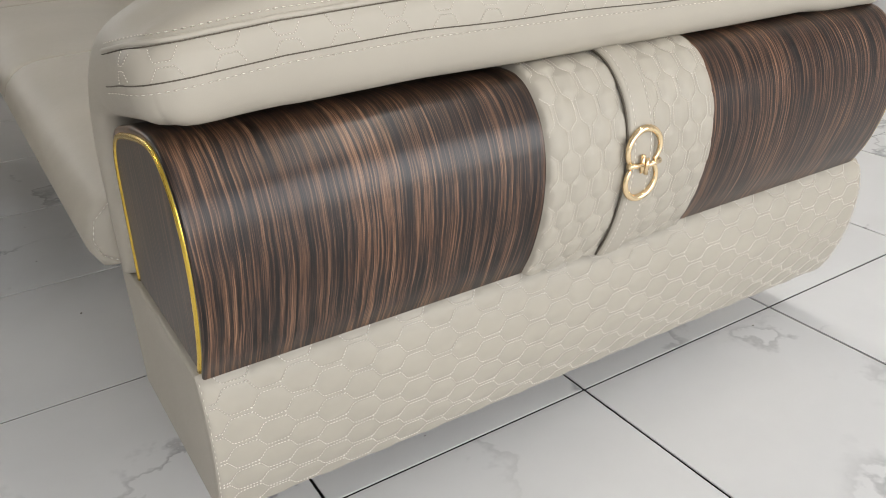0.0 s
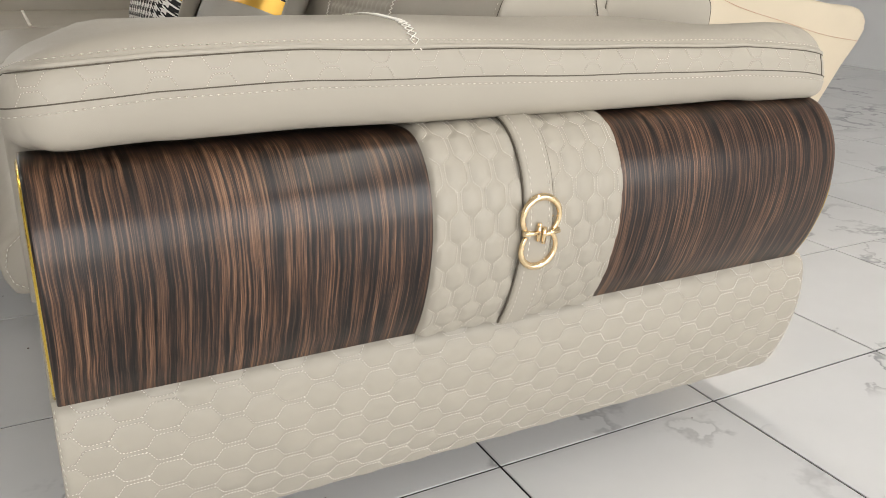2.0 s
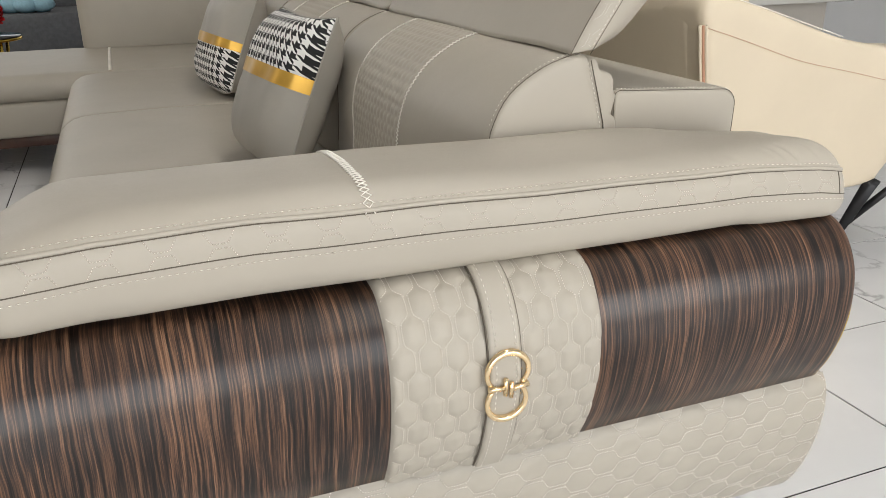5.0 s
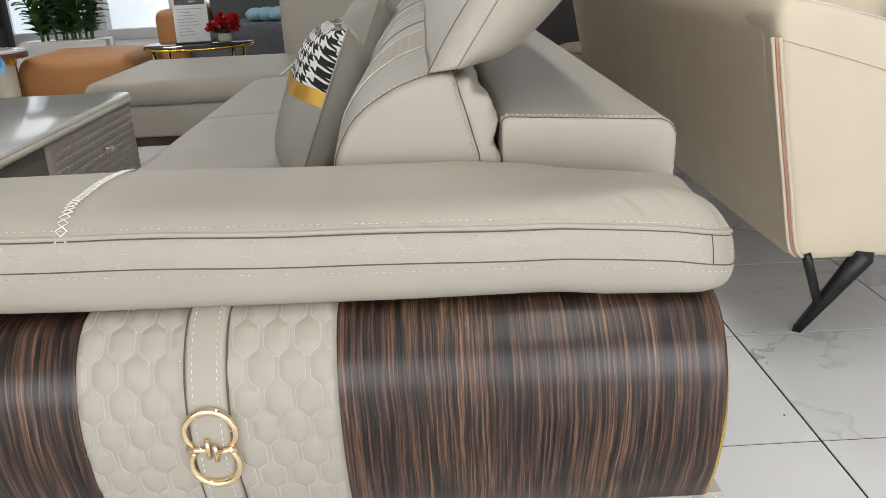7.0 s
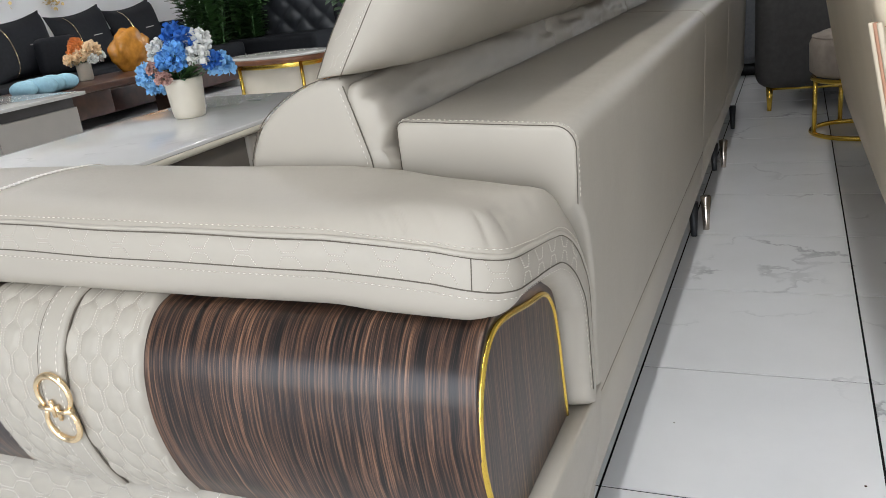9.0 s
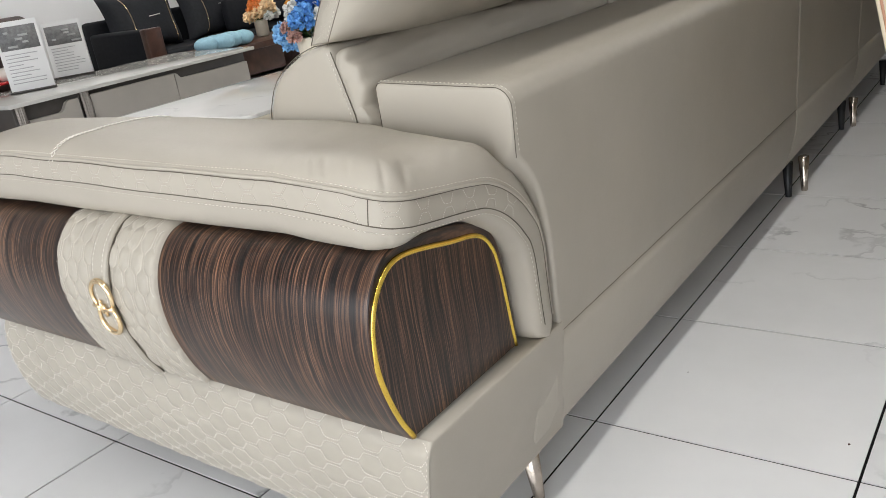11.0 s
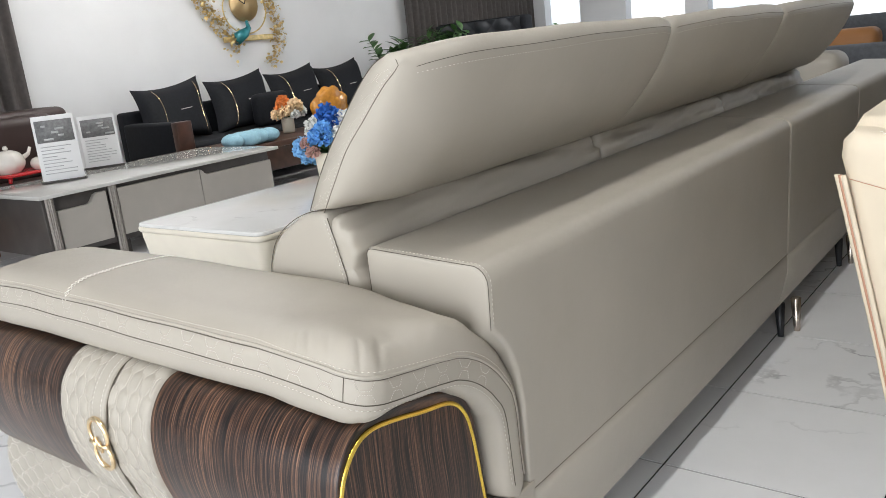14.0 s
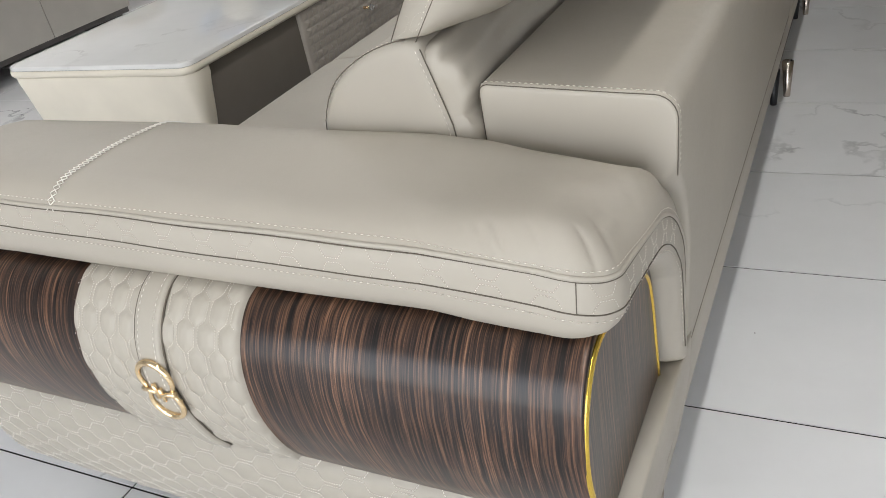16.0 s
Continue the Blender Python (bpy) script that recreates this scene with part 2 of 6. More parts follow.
def stitch_mesh(lines, gap, length, width, lift):
    """Separate thread stitches along lines of (place, normal)."""
    verts, faces = [], []
    for line in lines:
        P = np.array([p for p, _ in line], float)
        N = np.array([q for _, q in line], float)
        if len(P) < 2:
            continue
        L = np.concatenate([[0], np.cumsum(np.linalg.norm(np.diff(P, axis=0), axis=1))])
        k = int(L[-1] / gap)
        for i in range(k):
            m = (i + 0.5) * gap
            e = [m - length / 2, m + length / 2]
            a, b = [Vector([np.interp(q, L, P[:, c]) for c in range(3)]) for q in e]
            nn = Vector([np.interp(m, L, N[:, c]) for c in range(3)]).normalized()
            side = (b - a).cross(nn).normalized() * width / 2
            mid, o = (a + b) / 2, len(verts)
            verts += [a, b, mid + side, mid - side, mid + nn * lift, mid - nn * lift]
            faces += [(o, o + 2, o + 4), (o + 2, o + 1, o + 4), (o + 1, o + 3, o + 4), (o + 3, o, o + 4), (o, o + 3, o + 5), (o + 3, o + 1, o + 5), (o + 1, o + 2, o + 5), (o + 2, o, o + 5)]
    return (verts, faces)


# ---- honeycomb quilting ----
def hex_cells(u0, u1, v0, v1, P, C):
    """The middles of cells in columns C apart and P apart along a column."""
    out = []
    for i in range(int((u1 - u0) / C) + 3):
        for j in range(int((v1 - v0) / P) + 3):
            out.append((u0 + i * C, v0 + (j - 0.5 + (0.5 if i % 2 else 0)) * P))
    return out


def hex_height(u, v, u0, v0, P, C, G):
    """How far into its cell a place lies: 0 on a seam, up to 1 in the middle."""
    best = -1.0
    i0 = round((u - u0) / C)
    h, s, c = (P - G) / 2, C * 0.36, C * 0.64
    for i in (i0 - 1, i0, i0 + 1):
        cu = u0 + i * C
        off = 0.5 if i % 2 else 0.0
        j0 = round((v - v0) / P + 0.5 - off)
        cv = v0 + (j0 - 0.5 + off) * P
        du, dv = abs(u - cu), abs(v - cv)
        best = max(best, min(h - dv, (c * h - du * h - dv * (c - s)) / math.hypot(h, c - s)))
    return math.sin(max(0.0, min(1.0, best / (0.4 * h + 0.006))) * math.pi / 2) ** 0.85


class Sheet:
    """A surface bent along a profile in y and z, and running in x."""

    def __init__(self, profile, n=200, skew=0.0, taper=0.0):
        self.skew, self.taper = skew, taper
        self.p = smooth_line(profile, n)
        self.L = np.concatenate([[0], np.cumsum(np.linalg.norm(np.diff(self.p, axis=0), axis=1))])
        d = np.gradient(self.p, axis=0)
        nn = np.stack([-d[:, 1], d[:, 0]], 1)
        self.n = nn / np.linalg.norm(nn, axis=1)[:, None]
        self.length = self.L[-1]

    def at(self, x, s, h=0.0):
        y, z = np.interp(s, self.L, self.p[:, 0]), np.interp(s, self.L, self.p[:, 1])
        ny, nz = np.interp(s, self.L, self.n[:, 0]), np.interp(s, self.L, self.n[:, 1])
        k = x - AX0
        return (x - self.taper * k * max(0.0, (0.318 - z) / 0.2) ** 1.4, y + ny * h + self.skew * k, z + nz * h), (0.0, ny, nz)


def clip_runs(points, inside):
    run, out = [], []
    for p in points:
        if inside(*p):
            run.append(p)
        elif run:
            out.append(run)
            run = []
    if run:
        out.append(run)
    return [r for r in out if len(r) > 1]


def quilted(sheet, x0, x1, s0, s1, lift, puff, turned, P, C, G, step):
    """The quilted sheet and its stitching. turned: the doubled seams run up the profile."""
    def rel(x, s):
        a, b = (s, x) if turned else (x, s)
        return hex_height(a, b, s0 if turned else x0, x0 if turned else s0, P, C, G)

    xs, ss = spread(x0, x1, int((x1 - x0) / step)), spread(s0, s1, int((s1 - s0) / step))

    def f(x, s):
        e = min(x - x0, x1 - x, 0.012) / 0.012
        edge = math.sqrt(max(0.0, 1 - (1 - e) ** 2))
        return sheet.at(x, s, lift * edge + puff * rel(x, s) * edge + puff * 0.10 * noise.noise((x * 30, s * 30, 1.0)) * edge)[0]

    bm = grid(f, xs, ss)
    lines = []
    a0, a1, b0, b1 = (s0, s1, x0, x1) if turned else (x0, x1, s0, s1)
    h, sh, c = (P - G) / 2, C * 0.36, C * 0.64
    for cu, cv in hex_cells(a0, a1, b0, b1, P, C):
        # a cell draws its two level seams and the slants on one side; its neighbour draws the rest
        for up in (1, -1):
            key = [(-c - 0.002, up * 0.0016), (-c * 0.93, up * 0.004), (-sh * 1.12, up * h * 0.86), (-sh * 0.75, up * h), (sh * 0.75, up * h), (sh * 1.15, up * h * 0.84)]
            pts = [tuple(q) for q in smooth_line(key, 22)]
            for run in clip_runs([(cu + a, cv + b) for a, b in pts], lambda u, v: a0 + 0.003 < u < a1 - 0.003 and b0 + 0.003 < v < b1 - 0.003):
                lines.append([sheet.at(*((v, u) if turned else (u, v)), lift + 0.0008) for u, v in run])
    return bm, lines


# ---- the room ----
X0, X1, Y0, Y1 = ROOM


def wall(name, x0, x1, y0, y1, z0=0.0, z1=CEIL):
    return tagged(part(name, rbox(x0, x1, y0, y1, z0, z1, 0), M_WALL, smooth=False), "plain white painted showroom wall", "wall", kind="structure")


wall("wall_west", X0 - 0.2, X0, Y0, Y1)
wall("wall_east", X1, X1 + 0.2, Y0, Y1)
tagged(part("ceiling", rbox(X0 - 0.2, X1 + 0.2, Y0 - 0.2, Y1 + 0.2, CEIL, CEIL + 0.2, 0), M_CEIL, smooth=False), "plain pale grey showroom ceiling", "ceiling", kind="structure")
# north and south walls with wide window openings
for nm, ya, yb in (("wall_north", Y1, Y1 + 0.2), ("wall_south", Y0 - 0.2, Y0)):
    w = tagged(new(nm), "white wall with wide glazed openings", "wall", kind="structure")
    xs = [X0 - 0.2, -3.4, -3.0, 0.4, 0.8, 4.2, X1 + 0.2]
    first = ((xs[0], -5.4), (-4.75, -3.95)) if nm == "wall_north" else ((xs[0], xs[1]),)
    for a, b in first + ((xs[2] - 0.0, xs[2] + 0.35), (xs[4] - 0.2, xs[4] + 0.15), (xs[5], xs[6])):
        part("pier", rbox(a, b, ya, yb, 0, 2.9, 0), M_WALL, w, smooth=False)
    part("lintel", rbox(xs[0], xs[-1], ya, yb, 2.9, CEIL, 0), M_WALL, w, smooth=False)
    part("sill_wall", rbox(-5.4 if nm == "wall_north" else xs[1], xs[5], ya + 0.02, yb - 0.02, 0, 0.15, 0), M_WALL, w, smooth=False)
floor = tagged(part("floor", rbox(X0 - 0.2, X1 + 0.2, Y0 - 0.2, Y1 + 0.2, -0.2, -0.0025, 0), M_GROUT, smooth=False), "white marble-look tiles with thin dark joints", "floor", kind="structure")

# bright daylight outside the far windows
M_DAY, nt_, b_ = mat("pale_daylight")
hz = nd(nt_, "ShaderNodeTexNoise", Scale=0.8, Detail=3.0)
nt_.links.new(objco(nt_), hz.inputs["Vector"])
nt_.links.new(ramp(nt_, hz.outputs[0], [(0.35, (0.72, 0.80, 0.84)), (0.6, (1.0, 0.98, 0.94))]), b_.inputs["Emission Color"])
b_.inputs["Emission Strength"].default_value = 0.85
tagged(part("backdrop", rbox(-14.0, 9.0, 13.6, 13.65, -0.3, 6.0, 0), M_DAY, smooth=False), "pale bright daylight outside the far windows", "backdrop", kind="structure")

# ---- the corner sofa ----
sofa = thing("corner_sofa", "greige leather corner sofa with dark striped veneer arm and gold trim", "sofa")
AX0, AX1 = -0.162, 1.037

# veneer bolster of the arm
WOOD = [(-0.083, 0.338), (-0.106, 0.382), (-0.125, 0.443), (-0.131, 0.502), (-0.122, 0.555), (-0.096, 0.596), (-0.060, 0.615), (0.0, 0.613), (0.08, 0.597), (0.147, 0.575), (0.179, 0.541), (0.193, 0.487), (0.207, 0.338)]
wood = Sheet(WOOD, 160, skew=-0.0075)
wp = smooth_line(WOOD, 90)


def wood_end(inset, top=0.0):
    """The bolster's outline drawn inwards, by more along its top."""
    c = np.array([0.03, 0.46])
    out = []
    for p in wp:
        d = p - c
        r = np.linalg.norm(d)
        k = inset + top * max(0.0, d[1] / r) ** 1.5 + top * 0.35 * max(0.0, d[0] / r)
        out.append(c + d * (1 - k / r))
    return out


def wood_f(u, v):
    x, inset = u
    q = wood_end(inset)[v]
    return (x, q[0] + wood.skew * (x - AX0), q[1])


CAP = [(0.004, 0.03), (0.003, 0.012), (0.002, 0.006), (0.0015, 0.003), (0.002, 0.0012), (0.004, 0)]
us = [(AX0 + a, b) for a, b in CAP] + [(x, 0) for x in spread(AX0 + 0.01, AX1 - 0.01, 24)] + [(AX1 - a, b) for a, b in CAP[::-1]]
part("veneer_bolster", grid(wood_f, us, list(range(90)), cap=False), M_EBONY, sofa, "glossy dark brown striped ebony veneer")
for x, d, inset, top in ((AX0, 1, 0.012, 0.0), (AX1, -1, 0.0045, 0.018)):
    q = wood_end(inset + 0.002, top)
    bm = bmesh.new()
    bm.faces.new([bm.verts.new((x + d * 0.001, a + wood.skew * (x - AX0), b)) for a, b in q])
    part("veneer_end_panel", bm, M_EBONY_END, sofa, "dark striped veneer end panel", smooth=False)
    part("gold_trim", tube([(x + d * 0.0028, a + wood.skew * (x - AX0), b) for a, b in wood_end(inset, top)], 0.0044, 8), M_GOLD_TRIM, sofa, "shiny yellow gold trim strip")

# quilted band, strap and buckle
bm, lines = quilted(wood, 0.289, 0.588, 0.0, 0.42, 0.006, 0.0030, True, 0.0355, 0.0345, 0.0062, 0.0025)
band = part("quilted_band", bm, M_LEATHER, sofa, "greige leather band quilted in honeycombs")
tagged(part("stitching", stitch_mesh(lines, 0.0038, 0.0025, 0.0012, 0.0009), M_FINE, band), kind="stuff")


def strap_f(x, s):
    e = min(x - 0.417, 0.463 - x, 0.006) / 0.006
    return wood.at(x, s, 0.009 + 0.006 * math.sqrt(max(0, 1 - (1 - e) ** 2)))[0]


strap = part("strap", grid(strap_f, [0.417 + v for v in (0, 0.0005, 0.002, 0.004, 0.006, 0.023, 0.040, 0.042, 0.044, 0.0455, 0.046)], spread(0, 0.42, 70)), M_LEATHER, sofa, "plain greige leather strap")
tagged(part("stitching", stitch_mesh([[wood.at(x, s, 0.0156) for s in spread(0.0, 0.42, 80)] for x in (0.426, 0.454)], 0.009, 0.006, 0.0013, 0.0008), M_THREAD, strap), kind="stuff")

for x, low in ((0.4165, 0.0105), (0.4635, 0.0085)):
    part("seam", tube([wood.at(x, s, low)[0] for s in spread(0.0, 0.42, 60)], 0.0015, 6), M_SEAM, strap, "dark seam line")

# base plinth with a quilted front
BASE = [(-0.053, 0.114), (-0.062, 0.134), (-0.074, 0.17), (-0.083, 0.22), (-0.085, 0.27), (-0.078, 0.315), (-0.066, 0.336)]
base = Sheet(BASE[::-1], 80, skew=-0.015, taper=0.019)
base.n = -base.n
BX0_, BX1_ = AX0 - 0.004, 1.061
bm, lines = quilted(base, BX0_, BX1_, 0.0, base.length, 0.0015, 0.0019, False, 0.0410, 0.0400, 0.0058, 0.0034)
plinth = part("quilted_plinth_front", bm, M_LEATHER, sofa, "greige leather quilted in honeycombs")
tagged(part("stitching", stitch_mesh(lines, 0.0042, 0.0029, 0.0016, 0.0012), M_THREAD, plinth), kind="stuff")
bp = smooth_line(BASE, 16)
prof = [(y + 0.002, z) for y, z in bp] + [(0.10, 0.337), (0.31, 0.336), (0.31, 0.26), (0.31, 0.18), (0.31, 0.114), (0.10, 0.114)]


def arm_plinth_f(u, j):
    x, inset = u
    y, z = prof[j]
    k = x - AX0
    x -= base.taper * k * max(0.0, (0.318 - z) / 0.2) ** 1.4
    if j < len(bp):
        y += base.skew * k
    return (x, y + (0.1 - y) * inset, z + (0.22 - z) * inset)


ends = [(0.004, 0.0), (0.001, 0.008), (0.0, 0.022), (-0.0008, 0.08), (-0.0012, 0.4)]
us = [(BX0_ + a, b) for a, b in ends[::-1]] + [(BX1_ - a, b) for a, b in ends]
part("arm_plinth", grid(arm_plinth_f, us, list(range(len(prof))), closed_v=True, cap=True), M_LEATHER, sofa)
for x in (BX0_ + 0.002, BX1_ - 0.002):
    tagged(part("edge_stitching", stitch_mesh([[((x - base.taper * (x - AX0) * max(0.0, (0.318 - z) / 0.2) ** 1.4, y - 0.003 + base.skew * (x - AX0), z), (0, -1, 0)) for y, z in bp]], 0.009, 0.006, 0.0014, 0.0012), M_FINE, sofa), kind="stuff")


# arm pad: a thick slab bent over the bolster, with a rim of three strips
PADX0, PADX1, RIM = -0.172, 1.064, 0.06
PAD_MID = smooth_line([(-0.090, 0.690), (0.0, 0.690), (0.10, 0.687), (0.165, 0.675), (0.225, 0.635), (0.250, 0.57), (0.252, 0.45), (0.252, 0.336)], 160)
PAD_END = smooth_line([(-0.092, 0.660), (0.0, 0.640), (0.085, 0.624), (0.128, 0.613), (0.174, 0.586), (0.214, 0.544), (0.240, 0.49), (0.250, 0.336)], 160)
RIDGE_X, RIDGE_Z = (-0.16, -0.02, 0.15, 0.33, 0.67, 0.85, 0.985, 1.05), (0.684, 0.695, 0.697, 0.692, 0.681, 0.678, 0.668, 0.659)
PADL = 0.66


def soft_step(t):
    t = max(0.0, min(1.0, t))
    return t * t * (3 - 2 * t)


def pad_mid(x, s):
    w = soft_step((x - 0.82) / 0.22) + 0.6 * soft_step((-0.05 - x) / 0.12)
    q = s / PADL * 159
    ridge = float(np.interp(x, RIDGE_X, RIDGE_Z))
    up = (ridge - (PAD_MID[0][1] + (PAD_END[0][1] - PAD_MID[0][1]) * w)) * (1 - soft_step((s - 0.04) / 0.2))
    out = []
    for d in (0.0, 1.0):
        i = min(max(q + d, 0.0), 158.999)
        k = int(i)
        a = PAD_MID[k] + (PAD_MID[k + 1] - PAD_MID[k]) * (i - k)
        b = PAD_END[k] + (PAD_END[k + 1] - PAD_END[k]) * (i - k)
        out.append(a + (b - a) * w + np.array([0.0, up]))
    t = out[1] - out[0]
    if np.linalg.norm(t) < 1e-7:
        t = np.array([0.0, -1.0])
    t /= np.linalg.norm(t)
    return out[0], np.array([-t[1], t[0]])


def pad_thick(x, s):
    k = soft_step((s - 0.24) / 0.14)
    full = 0.029 * soft_step((x - 0.80) / 0.24) * (1 - soft_step((s - 0.27) / 0.12))
    full += 0.017 * soft_step((x - 0.84) / 0.19) * soft_step((s - 0.06) / 0.12) * (1 - soft_step((s - 0.34) / 0.12))
    full -= 0.014 * soft_step((x - 0.72) / 0.20) * (1 - soft_step((x - 1.02) / 0.06)) * soft_step((s - 0.04) / 0.15) * (1 - soft_step((s - 0.36) / 0.12))
    full += 0.038 * soft_step((x - 0.98) / 0.07) * soft_step((s - 0.29) / 0.09) * (1 - 0.55 * soft_step((s - 0.42) / 0.14))
    end = soft_step((x - 0.90) / 0.12)
    low = float(np.interp(x, (-0.16, -0.1, 0.0, 0.3, 0.66, 0.9, 1.03), (0.056, 0.062, 0.068, 0.068, 0.061, 0.057, 0.045))) - 0.021 * k
    low += (0.026 + 0.012 * soft_step((s - 0.2) / 0.1) - low) * end * soft_step((s - 0.015) / 0.10)
    full -= 0.005 * soft_step((x - 0.30) / 0.25) * (1 - soft_step((x - 0.86) / 0.12))
    slim = 0.006 * soft_step((0.02 - x) / 0.18) * (1 - soft_step((s - 0.08) / 0.1))
    return 0.056 + 0.003 * soft_step((s - 0.07) / 0.08) * (1 - soft_step((x - 0.4) / 0.35)) - 0.026 * k + full - slim, low


def pad_raw(x, s, h):
    p, n = pad_mid(x, s)
    return (x, p[0] + n[0] * h, p[1] + n[1] * h)


TOP_R, TOP_P, BOT_R, BOT_P = 0.080, 2.35, 0.042, 3.2


def end_round(x, s):
    """How much wider than the front edge the ends are rounded: less where the outer end turns down."""
    return 0.036 - 0.072 * soft_step((s - 0.10) / 0.14) if x > 0.4 else 0.03 - 0.062 * soft_step((s - 0.04) / 0.12)


def pad_point(x, s, sign):
    dx = min(x - PADX0, PADX1 - x)
    dx, s_ = max(dx, 1e-6), max(s, 1e-6)
    d = (dx ** -2.5 + s_ ** -2.5) ** (-1 / 2.5) if min(dx, s) > 1e-5 else 0.0
    tt, tb = pad_thick(x, s)
    r, p, th = (TOP_R + end_round(x, s) * soft_step(0.5 + (s - dx) / 0.28), TOP_P, tt) if sign > 0 else (BOT_R + 0.035 * soft_step(0.5 + (s - dx) / 0.12), BOT_P, tb)
    u = min(1.0, d / r)
    k = (1 - (1 - u) ** p) ** (1 / p)
    v = max(0.0, min(1.0, (PADL - s) / 0.03))
    k *= (1 - (1 - v) ** 2.4) ** (1 / 2.4)
    h = sign * th * k
    # puckers beside the corner seam
    if sign > 0 and x > 0.78:
        q = x * 130 + s * 95 + 1.1 * math.sin(x * 61 + s * 43)
        h -= 0.0065 * (1 - abs(math.sin(q))) ** 2.2 * (0.5 + 0.5 * math.sin(x * 47 + s * 39)) * soft_step((x - 0.80) / 0.10) * soft_step((d - 0.004) / 0.012) * (1 - soft_step((d - 0.020) / 0.032))
    if dx < RIM and s < RIM:                       # round the plan's corners
        a, b = RIM - dx, RIM - s
        m = max(a, b) / max(1e-6, math.hypot(a, b))
        sx = RIM - a * m
        x = PADX0 + sx if x < 0.4 else PADX1 - sx
        s = RIM - b * m
    return pad_raw(x, s, h)


ease = (0, 0.0006, 0.0025, 0.0055, 0.010, 0.016, 0.024, 0.034, 0.046, 0.06, 0.078, 0.10, 0.124, 0.148)
fine = (0, 0.0006, 0.0025, 0.0055, 0.010) + tuple(0.014 + 0.0042 * i for i in range(42))
xs = [PADX0 + v for v in ease] + spread(PADX0 + 0.175, 0.76, 26) + spread(0.77, PADX1 - 0.192, 20) + [PADX1 - v for v in fine[::-1]]
ss = list(fine[:24]) + spread(0.118, PADL - 0.05, 46) + [PADL - v for v in (0.03, 0.018, 0.009, 0.004, 0.001, 0)]
bm = grid(lambda x, s: pad_point(x, s, 1), xs, ss)
b2 = grid(lambda x, s: pad_point(x, s, -1), xs, ss)
me = bpy.data.meshes.new("joined")
b2.to_mesh(me)
b2.free()
bm.from_mesh(me)
bmesh.ops.remove_doubles(bm, verts=bm.verts, dist=0.0003)
pad = part("arm_pad", bm, M_LEATHER, sofa, "plump greige leather arm pad")
SIDE, FRONT, CORNER = PADL - 0.03 - RIM, PADX1 - PADX0 - 2 * RIM, RIM * math.pi / 2
E_FRONT, E_RIGHT = SIDE + CORNER, SIDE + 2 * CORNER + FRONT
E_END = E_RIGHT + SIDE


def rim(e, h, lift=0.0):
    """A place and normal on the pad's rim: e along the rim from one end's foot over the front to the other, h above its ridge."""
    if e < SIDE:
        x, s, inward = PADX0, PADL - 0.03 - e, (1.0, 0.0)
    elif e < E_FRONT:
        a = (e - SIDE) / RIM
        inward = (math.cos(a), math.sin(a))
        x, s = PADX0 + RIM - RIM * inward[0], RIM - RIM * inward[1]
    elif e < E_FRONT + FRONT:
        x, s, inward = PADX0 + RIM + e - E_FRONT, 0.0, (0.0, 1.0)
    elif e < E_RIGHT:
        a = (e - E_FRONT - FRONT) / RIM
        inward = (-math.sin(a), math.cos(a))
        x, s = PADX1 - RIM - RIM * inward[0], RIM - RIM * inward[1]
    else:
        x, s, inward = PADX1, RIM + e - E_RIGHT, (-1.0, 0.0)
    tt, tb = pad_thick(x, s)
    r, p, th = (TOP_R + end_round(x, s) * inward[0] ** 2, TOP_P, tt) if h > 0 else (BOT_R + 0.035 * inward[0] ** 2, BOT_P, tb)
    k = min(0.999, abs(h) / th)
    d = r * (1 - (1 - k ** p) ** (1 / p))
    q, n = pad_mid(x + inward[0] * d, s + inward[1] * d)
    out = np.array([-inward[0], 0, 0]) + np.array([0, n[1] * -inward[1], -n[0] * -inward[1]])
    nn = out * (1 - k) + np.array([0, n[0], n[1]]) * (k if h > 0 else -k)
    nn /= max(1e-6, np.linalg.norm(nn))
    pos = np.array(pad_raw(x + inward[0] * d, s + inward[1] * d, h)) + nn * lift
    return tuple(pos), tuple(nn)


es = spread(SIDE - 0.11, E_END, 280)
for h in (0.027, -0.007):
    part("seam", tube([rim(e, h + 0.0008 * math.sin(e * 23), 0.0003)[0] for e in es], 0.0008, 6), M_SEAM, pad, "dark seam line")
part("welt", tube([rim(e, 0.0305 + 0.0008 * math.sin(e * 23), -0.0006)[0] for e in es], 0.0034, 8), M_LEATHER, pad)
part("seam", tube([rim(E_FRONT + FRONT + 0.36 * RIM, h, 0.0005)[0] for h in spread(-0.007, 0.027, 6)], 0.0006, 6), M_SEAM, pad, "dark seam line")
rows_ = [[rim(e, 0.0365, 0.0010) for e in es], [rim(e, -0.0150, 0.0010) for e in es]]
tagged(part("edge_stitching", stitch_mesh(rows_, 0.0085, 0.0058, 0.0012, 0.0008), M_FINE, pad), kind="stuff")
lines = []
c = E_FRONT - 0.0931
while c < E_END - 0.25:
    for up in (1, -1):
        shape = [(-0.0175, 0.0155), (-0.009, 0.0025), (0.009, 0.0025), (0.0175, 0.0155)]
        pts = []
        for (a, b), (a2, b2_) in zip(shape, shape[1:]):
            pts += [(a + (a2 - a) * q / 5, b + (b2_ - b) * q / 5) for q in range(6)]
        lines.append([rim(c + a + (0.002 if up < 0 else 0), 0.010 + up * b, 0.0012) for a, b in pts])
    c += 0.0631
tagged(part("honeycomb_stitching", stitch_mesh(lines, 0.0034, 0.0022, 0.0010, 0.0008), M_FINE, pad), kind="stuff")
